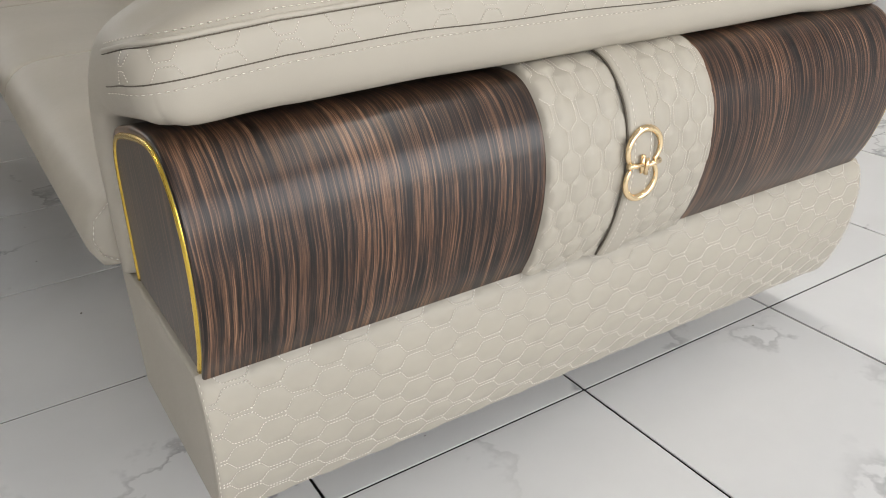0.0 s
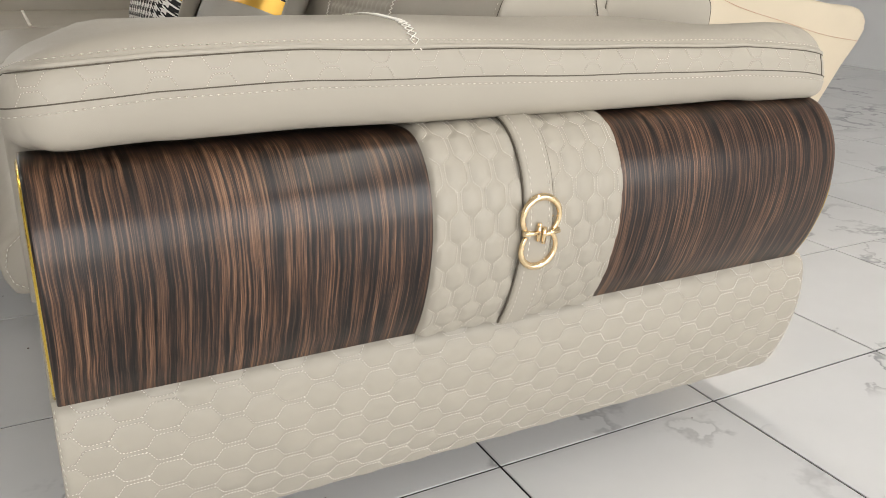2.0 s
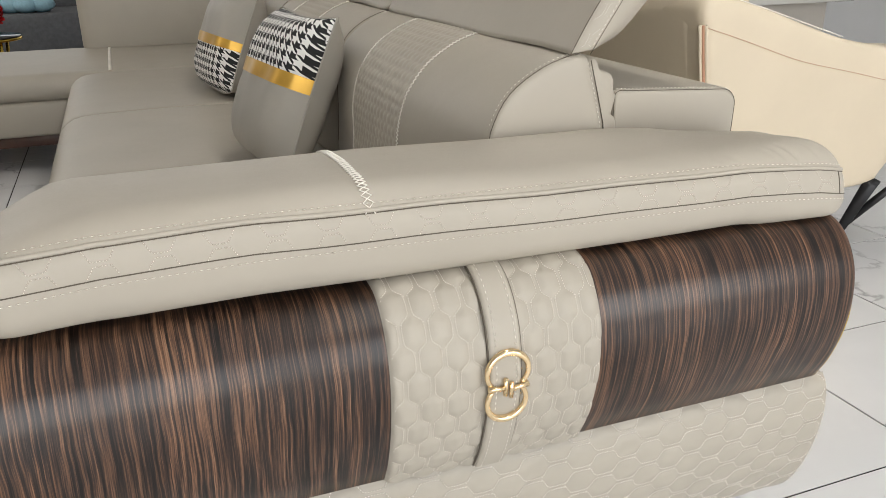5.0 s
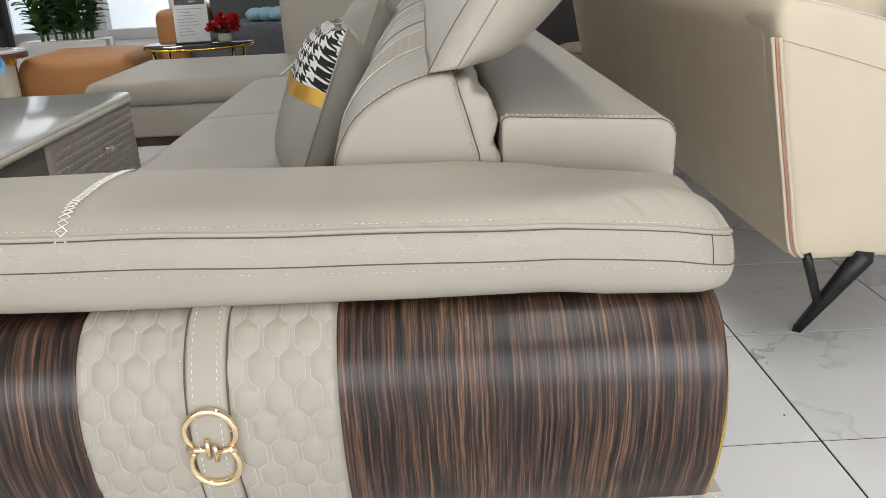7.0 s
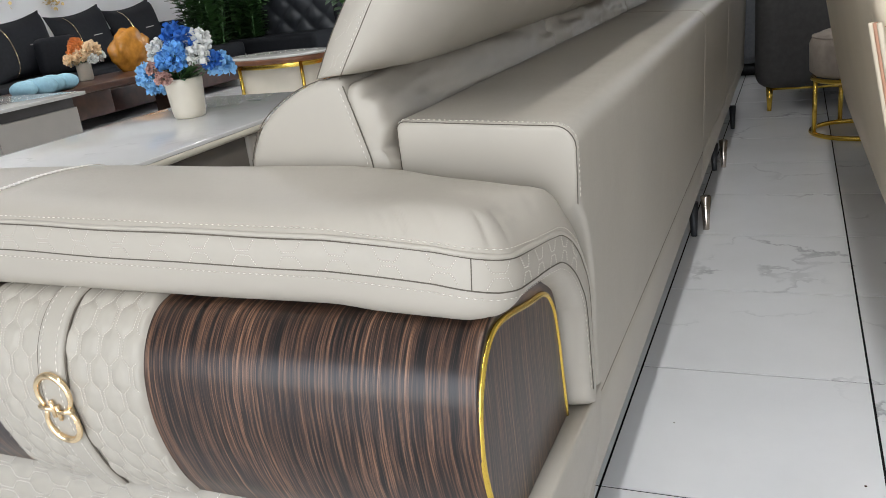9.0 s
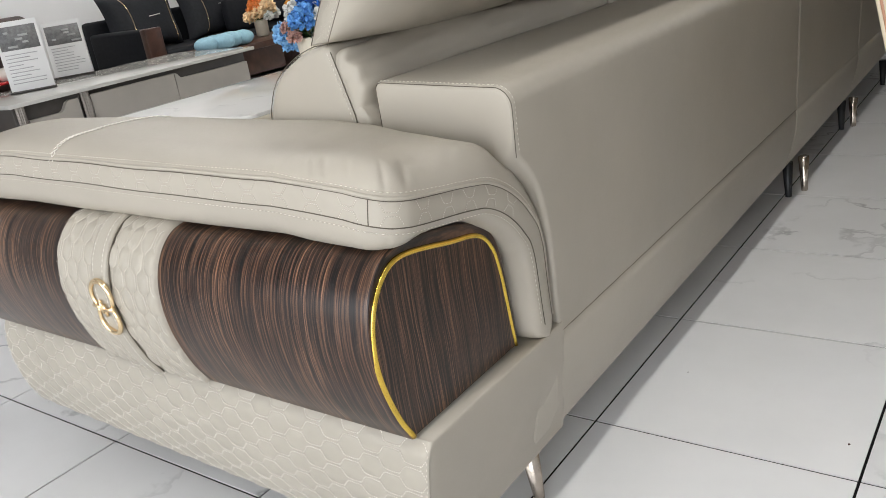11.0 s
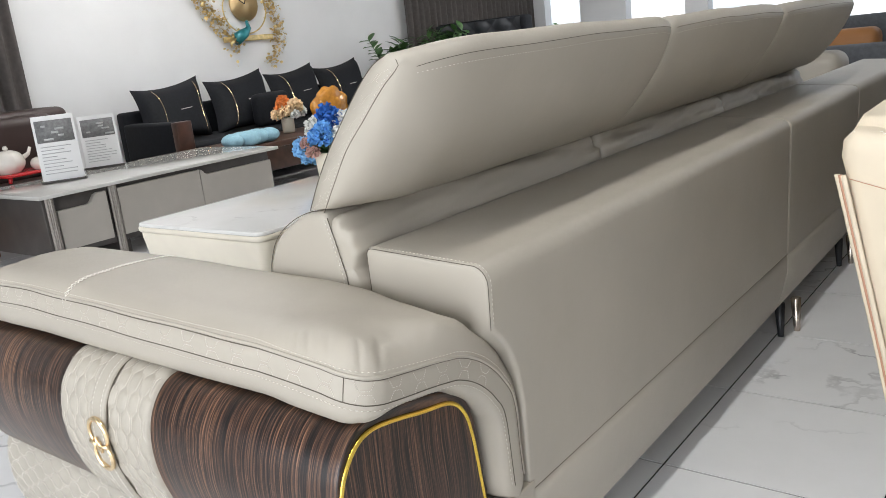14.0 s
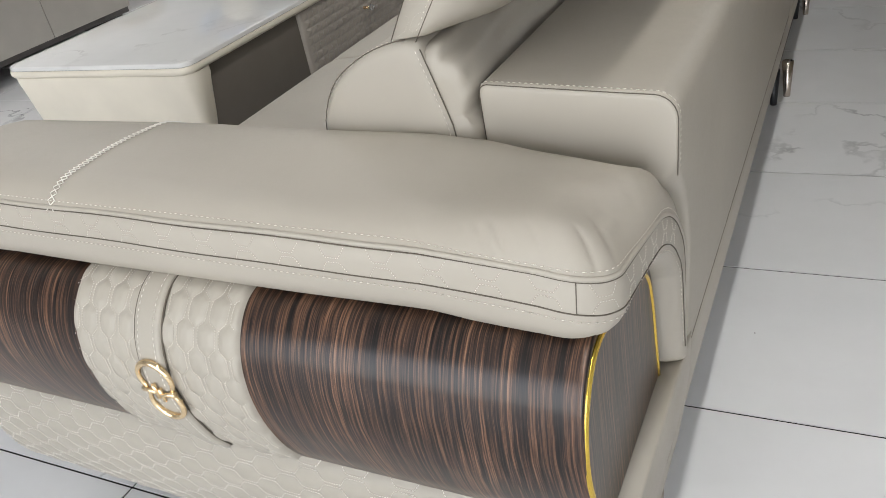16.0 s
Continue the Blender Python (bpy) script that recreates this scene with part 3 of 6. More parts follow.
# the bold cross-stitched seam over the pad
cross = []
for i in range(37):
    s0 = 0.005 + i * 0.0085
    a, b = [np.array(pad_point(0.288 + sx, s0 + ds, 1)) + np.array([0, 0, 0.0018]) for sx, ds in ((-0.0065, 0.0), (0.0065, 0.0085))]
    c_, d_ = [np.array(pad_point(0.288 + sx, s0 + ds, 1)) + np.array([0, 0, 0.0018]) for sx, ds in ((0.0065, 0.0), (-0.0065, 0.0085))]
    for p, q in ((a, b), (c_, d_)):
        v, f = tube([tuple(p), tuple((p + q) / 2 + np.array([0, 0, 0.0005])), tuple(q)], 0.00075, 5)
        cross.append((v, f))


def joined(pieces):
    verts, faces = [], []
    for v, f in pieces:
        o = len(verts)
        verts += [tuple(q) for q in v]
        faces += [tuple(o + i for i in g) for g in f]
    return (verts, faces)


tagged(part("cross_stitching", joined(cross), M_THREAD, pad, "bold white cross stitches"), kind="stuff")

# the gold buckle: two facing loops joined by bars
buckle = new("buckle")
buckle.parent = sofa
tagged(buckle, "polished gold double-loop buckle")
BX, BZ = 0.441, 0.4845


def on_band(dx, dz, out=0.0):
    z = BZ + dz
    zz, i = wood.p[:120, 1], None
    s = float(np.interp(z, zz[:70], wood.L[:70]))
    return wood.at(BX + dx, s, 0.0135 + out)[0]


for name, sg, wide in (("upper_loop", 1, 0.0290), ("lower_loop", -1, 0.0275)):
    a = [math.radians(v) for v in range(-46, 227, 7)]
    pts = [on_band(wide * math.cos(q), sg * (0.0205 + 0.0255 * math.sin(q)), 0.003 + 0.002 * math.sin(q)) for q in a]
    rr = [0.0034 + 0.0016 * max(0.0, math.sin(q)) for q in a]
    part(name, tube(pts, rr, 12), M_GOLD, buckle)
for sg in (-1, 1):
    part("bar", tube([on_band(sg * 0.028, sg * -0.001 + 0.002, 0.004), on_band(sg * 0.016, sg * -0.001 + 0.001, 0.006), on_band(sg * 0.0045, sg * -0.0015, 0.006)], [0.005, 0.0036, 0.0036], 8), M_GOLD, buckle)
    part("serif", tube([on_band(sg * 0.0042, 0.011 - sg * 0.003, 0.006), on_band(sg * 0.0042, -0.011 - sg * 0.002, 0.006)], 0.0032, 8), M_GOLD, buckle)
    part("prong", tube([on_band(0.024, sg * 0.018, -0.004), on_band(0.019, sg * 0.018, -0.004)], 0.0016, 6), M_GOLD, buckle)

# back box: the first module stands over the arm pad with a curved notch
NOTCH_Z, NOTCH_Y = (0.30, 0.42, 0.50, 0.56, 0.605, 0.635, 0.652, 0.662), (0.086, 0.084, 0.079, 0.068, 0.050, 0.028, 0.010, 0.0)


def back_section():
    """The box's outline in x and z: its inner side, top with rounded corners, and outer side leaning in towards the floor."""
    out = [(0.81, z) for z in spread(0.316, 0.752, 14)]
    out += [(0.822 - 0.012 * math.cos(a), 0.768 + 0.012 * math.sin(a)) for a in [radians(v) for v in (15, 40, 65, 90)]]
    out += [(x, 0.780 - 0.0137 * (x - 0.822) / 0.218) for x in (0.86, 0.92, 0.98, 1.02)]
    out += [(1.039 + 0.031 * math.sin(a), 0.7355 + 0.031 * math.cos(a)) for a in [radians(v) for v in (0, 15, 30, 45, 60, 75, 90)]]
    return out + [(1.070 - 0.012 * (0.735 - z) / 0.42, z) for z in spread(0.715, 0.316, 22)]


def back_module(y0, y1, notch=False):
    sec = back_section()
    c = np.array([0.935, 0.56])
    def f(u, j):
        y, r, far = u
        x, z = sec[j]
        dx, dz = c[0] - x, c[1] - z
        k = r / math.hypot(dx, dz)
        d = float(np.interp(z, NOTCH_Z, NOTCH_Y)) * far if notch else 0.0
        return (x + dx * k, y + d, z + dz * k)
    cap = [(0.010 * (1 - math.sin(a)), 0.010 * (1 - math.cos(a))) for a in [radians(v) for v in (90, 72, 54, 36, 18, 0)]]
    us = [(y0, 0.06, 1.0)] + [(y0 + b, a, 1.0) for b, a in zip([q[1] for q in cap[::-1]], [q[0] for q in cap[::-1]])]
    us += [(y0 + 0.04, 0.0, 1.0), (y0 + 0.12, 0.0, 0.7), (y0 + 0.30, 0.0, 0.0)] + [(y, 0.0, 0.0) for y in spread(y0 + 0.45, y1 - 0.03, 8)]
    us += [(y1 - q[1], q[0], 0.0) for q in cap] + [(y1, 0.06, 0.0)]
    ob = part("back_module", grid(f, us, list(range(len(sec))), closed_v=True, cap=True), M_LEATHER, sofa, "long greige leather back panel")
    ob.data.set_sharp_from_angle(angle=radians(48))
    return ob


mod = back_module(0.210, 1.922, True)
# stitched edge of the box front: across its top and down its outer corner
def box_edge(inset, y):
    """A line round the front's top corners, set in from the box's outline, with the way outwards at each point."""
    pts = []
    for x, z in back_section():
        d = Vector((0.935 - x, 0, 0.56 - z)).normalized()
        if z > 0.655:
            pts.append(((x + d[0] * inset, y, z + d[2] * inset), tuple(-d)))
    return pts


part("seam", tube([p for p, _ in box_edge(0.0024, 0.2124)], 0.0007, 6), M_SEAM, mod, "dark seam line")
# dark line for the shade in the gap between box and plinth
part("seam", tube([(1.0580, y, 0.3172) for y in spread(0.30, 1.92, 20)], 0.0008, 6), M_SEAM, mod, "dark seam line")
row = [(p, (n[0], -0.3, n[2])) for p, n in box_edge(-0.0004, 0.2190)]
tagged(part("edge_stitching", stitch_mesh([row], 0.0080, 0.0056, 0.0012, 0.0010), M_FINE, mod), kind="stuff")
for y0, y1 in ((1.930, 2.93), (2.938, 4.3)):
    back_module(y0, y1)
PLINTH = [(0.74, 0.116), (1.010, 0.116), (1.028, 0.118), (1.036, 0.126), (1.048, 0.18), (1.0565, 0.25), (1.0588, 0.29), (1.0575, 0.312), (1.050, 0.318), (0.74, 0.318)]
for y0, y1 in ((0.20, 1.924), (1.930, 2.932), (2.938, 4.3)):
    ends = [(0.0, 0.05), (0.002, 0.012), (0.007, 0.0)]
    us = [(y0 + a, b) for a, b in ends] + [(y1 - a, b) for a, b in ends[::-1]]
    part("back_plinth", grid(lambda u, j: (PLINTH[j][0] - 0.006 * u[0] * soft_step((0.25 - PLINTH[j][1]) / 0.13) + (0.9 - PLINTH[j][0]) * u[1], u[0], PLINTH[j][1] + (0.21 - PLINTH[j][1]) * u[1]), us, list(range(len(PLINTH))), closed_v=True, cap=True), M_LEATHER, sofa)


def cushion(name, prof, y0, y1, ends, label="", shift=None, n=64, middle=8):
    """A plump roll with its profile in x and z, between two ends. ends: rows of distance from an end and shrinking."""
    ring = smooth_line(prof, n, True)
    c = ring.mean(axis=0)
    def f(u, j):
        y, k = u
        p = ring[j] + (c - ring[j]) * k
        d = shift(p[0], y, p[1]) if shift else (0, 0, 0)
        return (p[0] + d[0], y + d[1], p[1] + d[2])
    us = [(y0 + a, b) for a, b in ends] + [(y, 0) for y in spread(y0 + ends[-1][0] + 0.02, y1 - ends[-1][0] - 0.02, middle)] + [(y1 - a, b) for a, b in ends[::-1]]
    return part(name, grid(f, us, list(range(n)), closed_v=True, cap=True), M_LEATHER, sofa, label), ring


FLAT_END = [(0, 0.5), (0, 0.25), (0.0006, 0.12), (0.002, 0.05), (0.006, 0.015), (0.012, 0.004), (0.02, 0)]
BOLSTER = [(0.57, 0.46), (0.566, 0.60), (0.568, 0.71), (0.579, 0.752), (0.606, 0.793), (0.657, 0.827), (0.709, 0.845), (0.738, 0.846), (0.748, 0.835), (0.758, 0.800), (0.770, 0.756), (0.776, 0.733), (0.779, 0.66), (0.778, 0.47), (0.68, 0.45)]
GUSSET = [(0.738, 0.828), (0.749, 0.838), (0.764, 0.834), (0.780, 0.818), (0.792, 0.795), (0.799, 0.770), (0.806, 0.73), (0.806, 0.66), (0.77, 0.64), (0.75, 0.70), (0.745, 0.78)]
# headrest: its front from the hinge to the top corner, its plump rear, and the rear edge of its narrow end strip
HEAD_FRONT = [(0.709, 0.848), (0.738, 0.898), (0.772, 0.948), (0.806, 0.990), (0.858, 1.050), (0.901, 1.090), (0.934, 1.106)]
HEAD_REAR = [(0.934, 1.106), (0.968, 1.115), (0.994, 1.108), (1.004, 1.086), (0.984, 1.036), (0.944, 0.970), (0.888, 0.902), (0.835, 0.856), (0.787, 0.841), (0.745, 0.845)]
HEAD_STRIP = [(0.934, 1.106), (0.950, 1.101), (0.958, 1.090), (0.948, 1.079), (0.918, 1.055), (0.866, 1.003), (0.820, 0.956), (0.785, 0.906), (0.762, 0.872), (0.745, 0.846)]


def bolster_bulge(y0, y1):
    def shift(x, y, z):
        t = max(0.0, math.sin(math.pi * (y - y0) / (y1 - y0))) ** 0.6
        w = (noise.noise((x * 20, y * 9 + z * 20, z * 16)) * 0.022 + noise.noise((x * 50, y * 24 - z * 40, z * 50)) * 0.010) * soft_step((x - 0.745) / 0.02) * soft_step((y - y0 - 0.03) / 0.1)
        return (-0.035 * t * soft_step((0.70 - x) / 0.12) * soft_step((0.83 - z) / 0.2) + w, 0, 0)
    return shift


def folds(x, y, z):
    w = noise.noise((x * 30, y * 3.5 + z * 9, z * 30)) * 0.018 + (0.4 - abs(noise.noise((x * 40, y * 10 - z * 26, z * 40)))) * 0.011
    return (w * 0.8, 0, w * 0.6)


def headrest(y0, y1, near):
    """A plump headrest; its near end closes in a narrow flat strip, its other ends are softly rounded."""
    n = 34
    front, rear, strip = [smooth_line(p, n) for p in (HEAD_FRONT, HEAD_REAR, HEAD_STRIP)]
    full = np.concatenate([front[:-1], rear[:-1]])
    flat = np.concatenate([front[:-1], strip[:-1]])
    mid = full.mean(axis=0)
    def f(y, j):
        p = full[j]
        if near:
            u = min(1.0, (y - y0) / 0.16)
            p = flat[j] + (p - flat[j]) * math.sqrt(1 - (1 - u) ** 2) ** 0.8
        e = min(1.0, (y1 - y if near else min(y - y0, y1 - y)) / 0.05)
        p = mid + (p - mid) * (1 - 0.085 * (1 - math.sqrt(max(0.0, 1 - (1 - e) ** 2))))
        if near and y - y0 < 0.004:
            p = mid + (p - mid) * (1 - 0.012 * (1 - (y - y0) / 0.004))
        t = max(0.0, math.sin(math.pi * (y - y0) / (y1 - y0))) ** 0.5
        w = noise.noise((p[0] * 9, y * 5, p[1] * 9)) * 0.004
        crease = noise.noise((p[0] * 16, y * 4, p[1] * 16)) * 0.010 * (1 - soft_step((p[1] - 0.85) / 0.09)) * soft_step((p[0] - 0.755) / 0.03)
        t *= soft_step((p[0] - 0.85) / 0.1)
        return (p[0] + 0.012 * t + w + crease, y, p[1] + 0.010 * t * soft_step((p[1] - 1.0) / 0.08) + w + crease * 0.5)
    ys = [y0, y0 + 0.001, y0 + 0.004, y0 + 0.008] + spread(y0 + 0.014, y0 + 0.16, 22) + spread(y0 + 0.18, y1 - 0.06, 30) + [y1 - v for v in (0.05, 0.036, 0.024, 0.014, 0.007, 0.003, 0.0008, 0.0)]
    ob = part("headrest", grid(f, ys, list(range(len(full))), closed_v=True, cap=True), M_LEATHER, sofa, "tilting greige leather headrest")
    k = len(front) + 5
    ys = spread(y0 + 0.02, y1 - 0.02, 60)
    part("seam", tube([f(y, k) for y in ys], 0.0006, 6), M_SEAM, ob, "dark seam line")
    tagged(part("edge_stitching", stitch_mesh([[(f(y, k + 1), (0.8, 0, 0.3)) for y in ys]], 0.0085, 0.0055, 0.0012, 0.0010), M_FINE, ob), kind="stuff")
    if near:
        def at(p, out=0.0):
            return (p[0], y0 - out, p[1])
        part("seam", tube([at(p, 0.0003) for p in strip[2:]], 0.0006, 6), M_SEAM, ob, "dark seam line")
        part("seam", tube([at(p, 0.0003) for p in front], 0.0007, 6), M_SEAM, ob, "dark seam line")
        inner = [p + (q - p) * 0.13 for p, q in zip(strip, front[::-1])]
        tagged(part("edge_stitching", stitch_mesh([[(at(p, 0.0008), (0, -1, 0)) for p in inner[4:-1]]], 0.0085, 0.0055, 0.0012, 0.0008), M_FINE, ob), kind="stuff")
        lines = []
        for i in range(6):
            a, b = front[2 + 5 * i], front[5 + 5 * i]
            t = (b - a) / np.linalg.norm(b - a)
            q = strip[::-1][3 + 5 * i]
            m, s_ = (a + q) / 2, (q - a) / np.linalg.norm(q - a)
            for up in (1, -1):
                shape = [(-0.0165, 0.0135), (-0.009, 0.003), (0.009, 0.003), (0.0165, 0.0135)]
                pts = []
                for (u, v), (u2, v2) in zip(shape, shape[1:]):
                    pts += [(u + (u2 - u) * w / 5, v + (v2 - v) * w / 5) for w in range(6)]
                lines.append([(at(m + t * u + s_ * (up * v), 0.0006), (0, -1, 0)) for u, v in pts])
        tagged(part("honeycomb_stitching", stitch_mesh(lines, 0.0034, 0.0020, 0.0008, 0.0006), M_FINE, ob), kind="stuff")
    return ob


for y0, y1 in ((0.188, 1.166), (1.168, 2.116), (2.118, 3.15)):
    roll, ring = cushion("back_cushion", BOLSTER, y0, y1, FLAT_END, "plump greige leather back cushion", bolster_bulge(y0, y1), middle=110)
    sh = bolster_bulge(y0, y1)
    front = [i for i in range(len(ring)) if ring[i][1] > 0.5 and ring[i][0] < 0.735]
    order = sorted(front, key=lambda i: (ring[i][1] + ring[i][0]))
    path = [ring[i] for i in order]
    part("seam", tube([(p[0] - 0.0005, y0 + 0.004, p[1] + 0.0005) for p in path], 0.0008, 6), M_SEAM, roll, "dark seam line")
    if y0 < 1:
        lines = [[((p[0] - 0.0012, y0 + 0.014, p[1] + 0.001), (-0.7, 0, 0.7)) for p in path]]
        rear = [(0.748, 0.836), (0.753, 0.818), (0.759, 0.797), (0.765, 0.775), (0.771, 0.753), (0.777, 0.730), (0.780, 0.70)]
        lines += [[((x - 0.007, y0 - 0.0006, z), (0, -1, 0)) for x, z in rear]]
        tagged(part("edge_stitching", stitch_mesh(lines, 0.0085, 0.0055, 0.0013, 0.0010), M_FINE, roll), kind="stuff")
        part("seam", tube([(x, y0 + 0.0012, z) for x, z in rear], 0.0009, 6), M_SEAM, roll, "dark seam line")
    # creased gusset behind the cushion, under the headrest
    gus, _ = cushion("gusset", GUSSET, y0 + 0.003, y1 - 0.001, [(0, 0.4), (0.003, 0.2), (0.008, 0.1), (0.018, 0.04), (0.035, 0.01), (0.055, 0)], "creased greige leather gusset", folds, middle=90)
    gus.parent = roll
    # quilted panel between two zigzag seams
    ya, yb = y0 + 0.37, y0 + 0.72
    L = np.concatenate([[0], np.cumsum(np.linalg.norm(np.diff(np.array(path), axis=0), axis=1))])
    def panel_at(v, y, h):
        x, z = np.interp(v, L, [p[0] for p in path]), np.interp(v, L, [p[1] for p in path])
        d = sh(x, y, z)
        return (x + d[0] - h * 0.75, y, z + h * 0.65)
    def panel(v, y):
        e = soft_step(min(y - ya, yb - y) / 0.01)
        a, b = (v / 0.022) % 1 - 0.5, ((y / 0.024) + 0.5 * (int(v / 0.022) % 2)) % 1 - 0.5
        return panel_at(v, y, 0.0015 * e + 0.0035 * e * max(0.0, 1 - 3.4 * (a * a + b * b)))
    part("quilted_panel", grid(panel, spread(0.0, L[-1] * 0.97, 110), spread(ya, yb, 96)), M_LEATHER, roll, "finely quilted greige leather panel")
    zig = []
    for yy in (ya, yb):
        for i in range(int(L[-1] * 0.97 / 0.008)):
            v = i * 0.008
            zig.append(tube([panel_at(v, yy - 0.005, 0.0035), panel_at(v + 0.004, yy + 0.005, 0.0035), panel_at(v + 0.008, yy - 0.005, 0.0035)], 0.0012, 5))
    tagged(part("zigzag_stitching", joined(zig), M_THREAD, roll, "bold white zigzag stitches"), kind="stuff")
    headrest(y0, y1, y0 < 1)

SEAT = [(-0.165, 0.330), (-0.205, 0.355), (-0.205, 0.40), (-0.165, 0.440), (-0.09, 0.455), (0.2, 0.460), (0.56, 0.452), (0.62, 0.42), (0.62, 0.33), (0.2, 0.315)]
for y0, y1 in ((0.285, 1.255), (1.257, 2.145), (2.147, 3.18)):
    cushion("seat_cushion", SEAT, y0, y1, [(0, 0.5), (0.0, 0.2), (0.001, 0.08), (0.004, 0.03), (0.012, 0.01), (0.03, 0.003), (0.06, 0)], "wide smooth greige leather seat cushion")
part("seat_plinth", rbox(-0.09, 0.73, 0.30, 3.3, 0.12, 0.335, 0.01), M_LEATHER, sofa)
tagged(part("edge_stitching", stitch_mesh([[((-0.195, y, 0.372), (-1, 0, 0)) for y in spread(0.30, 1.2, 40)], [((x, 0.2835, z), (0, -1, 0)) for x, z in ((-0.165, 0.435), (-0.192, 0.41), (-0.198, 0.38), (-0.19, 0.355), (-0.165, 0.34))]], 0.0085, 0.006, 0.0016, 0.0012), M_THREAD, sofa), kind="stuff")
# chaise at the far end
part("chaise_cushion", rbox(-1.03, 0.74, 3.19, 4.25, 0.335, 0.462, 0.055, 5), M_LEATHER, sofa, "deep greige leather chaise cushion")
part("chaise_body", rbox(-0.96, 0.74, 3.21, 4.25, 0.175, 0.338, 0.02, 3), M_LEATHER, sofa)
part("chaise_plinth", rbox(-0.93, 0.74, 3.24, 4.25, 0.125, 0.175, 0.004), M_DARKWOOD, sofa, "dark reddish wood plinth strip")
part("chaise_back", rbox(-0.16, 0.74, 4.12, 4.40, 0.40, 0.84, 0.075, 5), M_LEATHER, sofa, "upright greige leather chaise back")
zig = []
for i in range(44):
    y = 3.20 + i * 0.021
    zig.append(tube([(-0.03, y, 0.4645), (-0.018, y + 0.0105, 0.4645), (-0.03, y + 0.021, 0.4645)], 0.0022, 5))
tagged(part("zigzag_stitching", joined(zig), M_THREAD, sofa, "bold white zigzag stitches"), kind="stuff")


def leg(x, y, dx=0.0, dy=-0.015, h=0.125, material=M_CHROME):
    return part("leg", tube([(x + dx, y + dy, h), (x, y, 0.006), (x, y, 0.0)], [0.018, 0.011, 0.011], 14), material, sofa, "slim tapered metal leg")


for x, y in ((1.012, 0.235), (1.052, 2.060), (1.045, 2.935), (-0.10, 0.235), (-0.115, 1.93)):
    leg(x, y)
for x, y in ((1.018, 1.985), (1.01, 2.88), (1.03, 3.75), (0.0, 3.27), (-0.85, 3.3), (-0.85, 4.15), (0.7, 4.2)):
    leg(x, y, material=M_BLACK)

# ---- throw pillows ----
def houndstooth(name, cell=0.024):
    """Black and white broken check in two axes of the object."""
    m, nt, b = mat(name)
    tc = nt.nodes.new("ShaderNodeTexCoord")
    sp = nt.nodes.new("ShaderNodeSeparateXYZ")
    nt.links.new(tc.outputs["Object"], sp.inputs[0])
    def m2(op, a, b_, c=None):
        n = nt.nodes.new("ShaderNodeMath")
        n.operation = op
        for i, v in enumerate((a, b_, c)):
            if v is None:
                continue
            if isinstance(v, float):
                n.inputs[i].default_value = v
            else:
                nt.links.new(v, n.inputs[i])
        return n.outputs[0]
    u, v = m2("MULTIPLY", sp.outputs["X"], 1 / cell), m2("MULTIPLY", sp.outputs["Y"], 1 / cell)
    fu, fv = m2("FRACT", u, None), m2("FRACT", v, None)
    a, c = m2("LESS_THAN", fu, 0.5), m2("LESS_THAN", fv, 0.5)
    diag = m2("LESS_THAN", m2("FRACT", m2("MULTIPLY", m2("ADD", u, v), 2.0), None), 0.5)
    both = m2("MULTIPLY", a, c)
    one = m2("ABSOLUTE", m2("SUBTRACT", a, c), None)
    black = m2("ADD", both, m2("MULTIPLY", one, diag))
    mx = nt.nodes.new("ShaderNodeMix")
    mx.data_type = "RGBA"
    nt.links.new(black, mx.inputs[0])
    mx.inputs[6].default_value, mx.inputs[7].default_value = (0.75, 0.74, 0.71, 1), (0.012, 0.012, 0.013, 1)
    nt.links.new(mx.outputs[2], b.inputs["Base Color"])
    b.inputs["Roughness"].default_value = 0.85
    wv = nd(nt, "ShaderNodeTexNoise", Scale=700.0)
    nt.links.new(tc.outputs["Object"], wv.inputs["Vector"])
    bump(nt, b, wv.outputs[0], 0.3, 0.001)
    return m


M_HOUND = houndstooth("houndstooth_cloth")
M_GOLDBAND = plain("gold_satin_band", (0.62, 0.36, 0.06), 0.32, 0.6, 0.15, 20)
M_LEATHER_DARK = leather("pillow_leather", (0.36, 0.335, 0.29), 0.5)


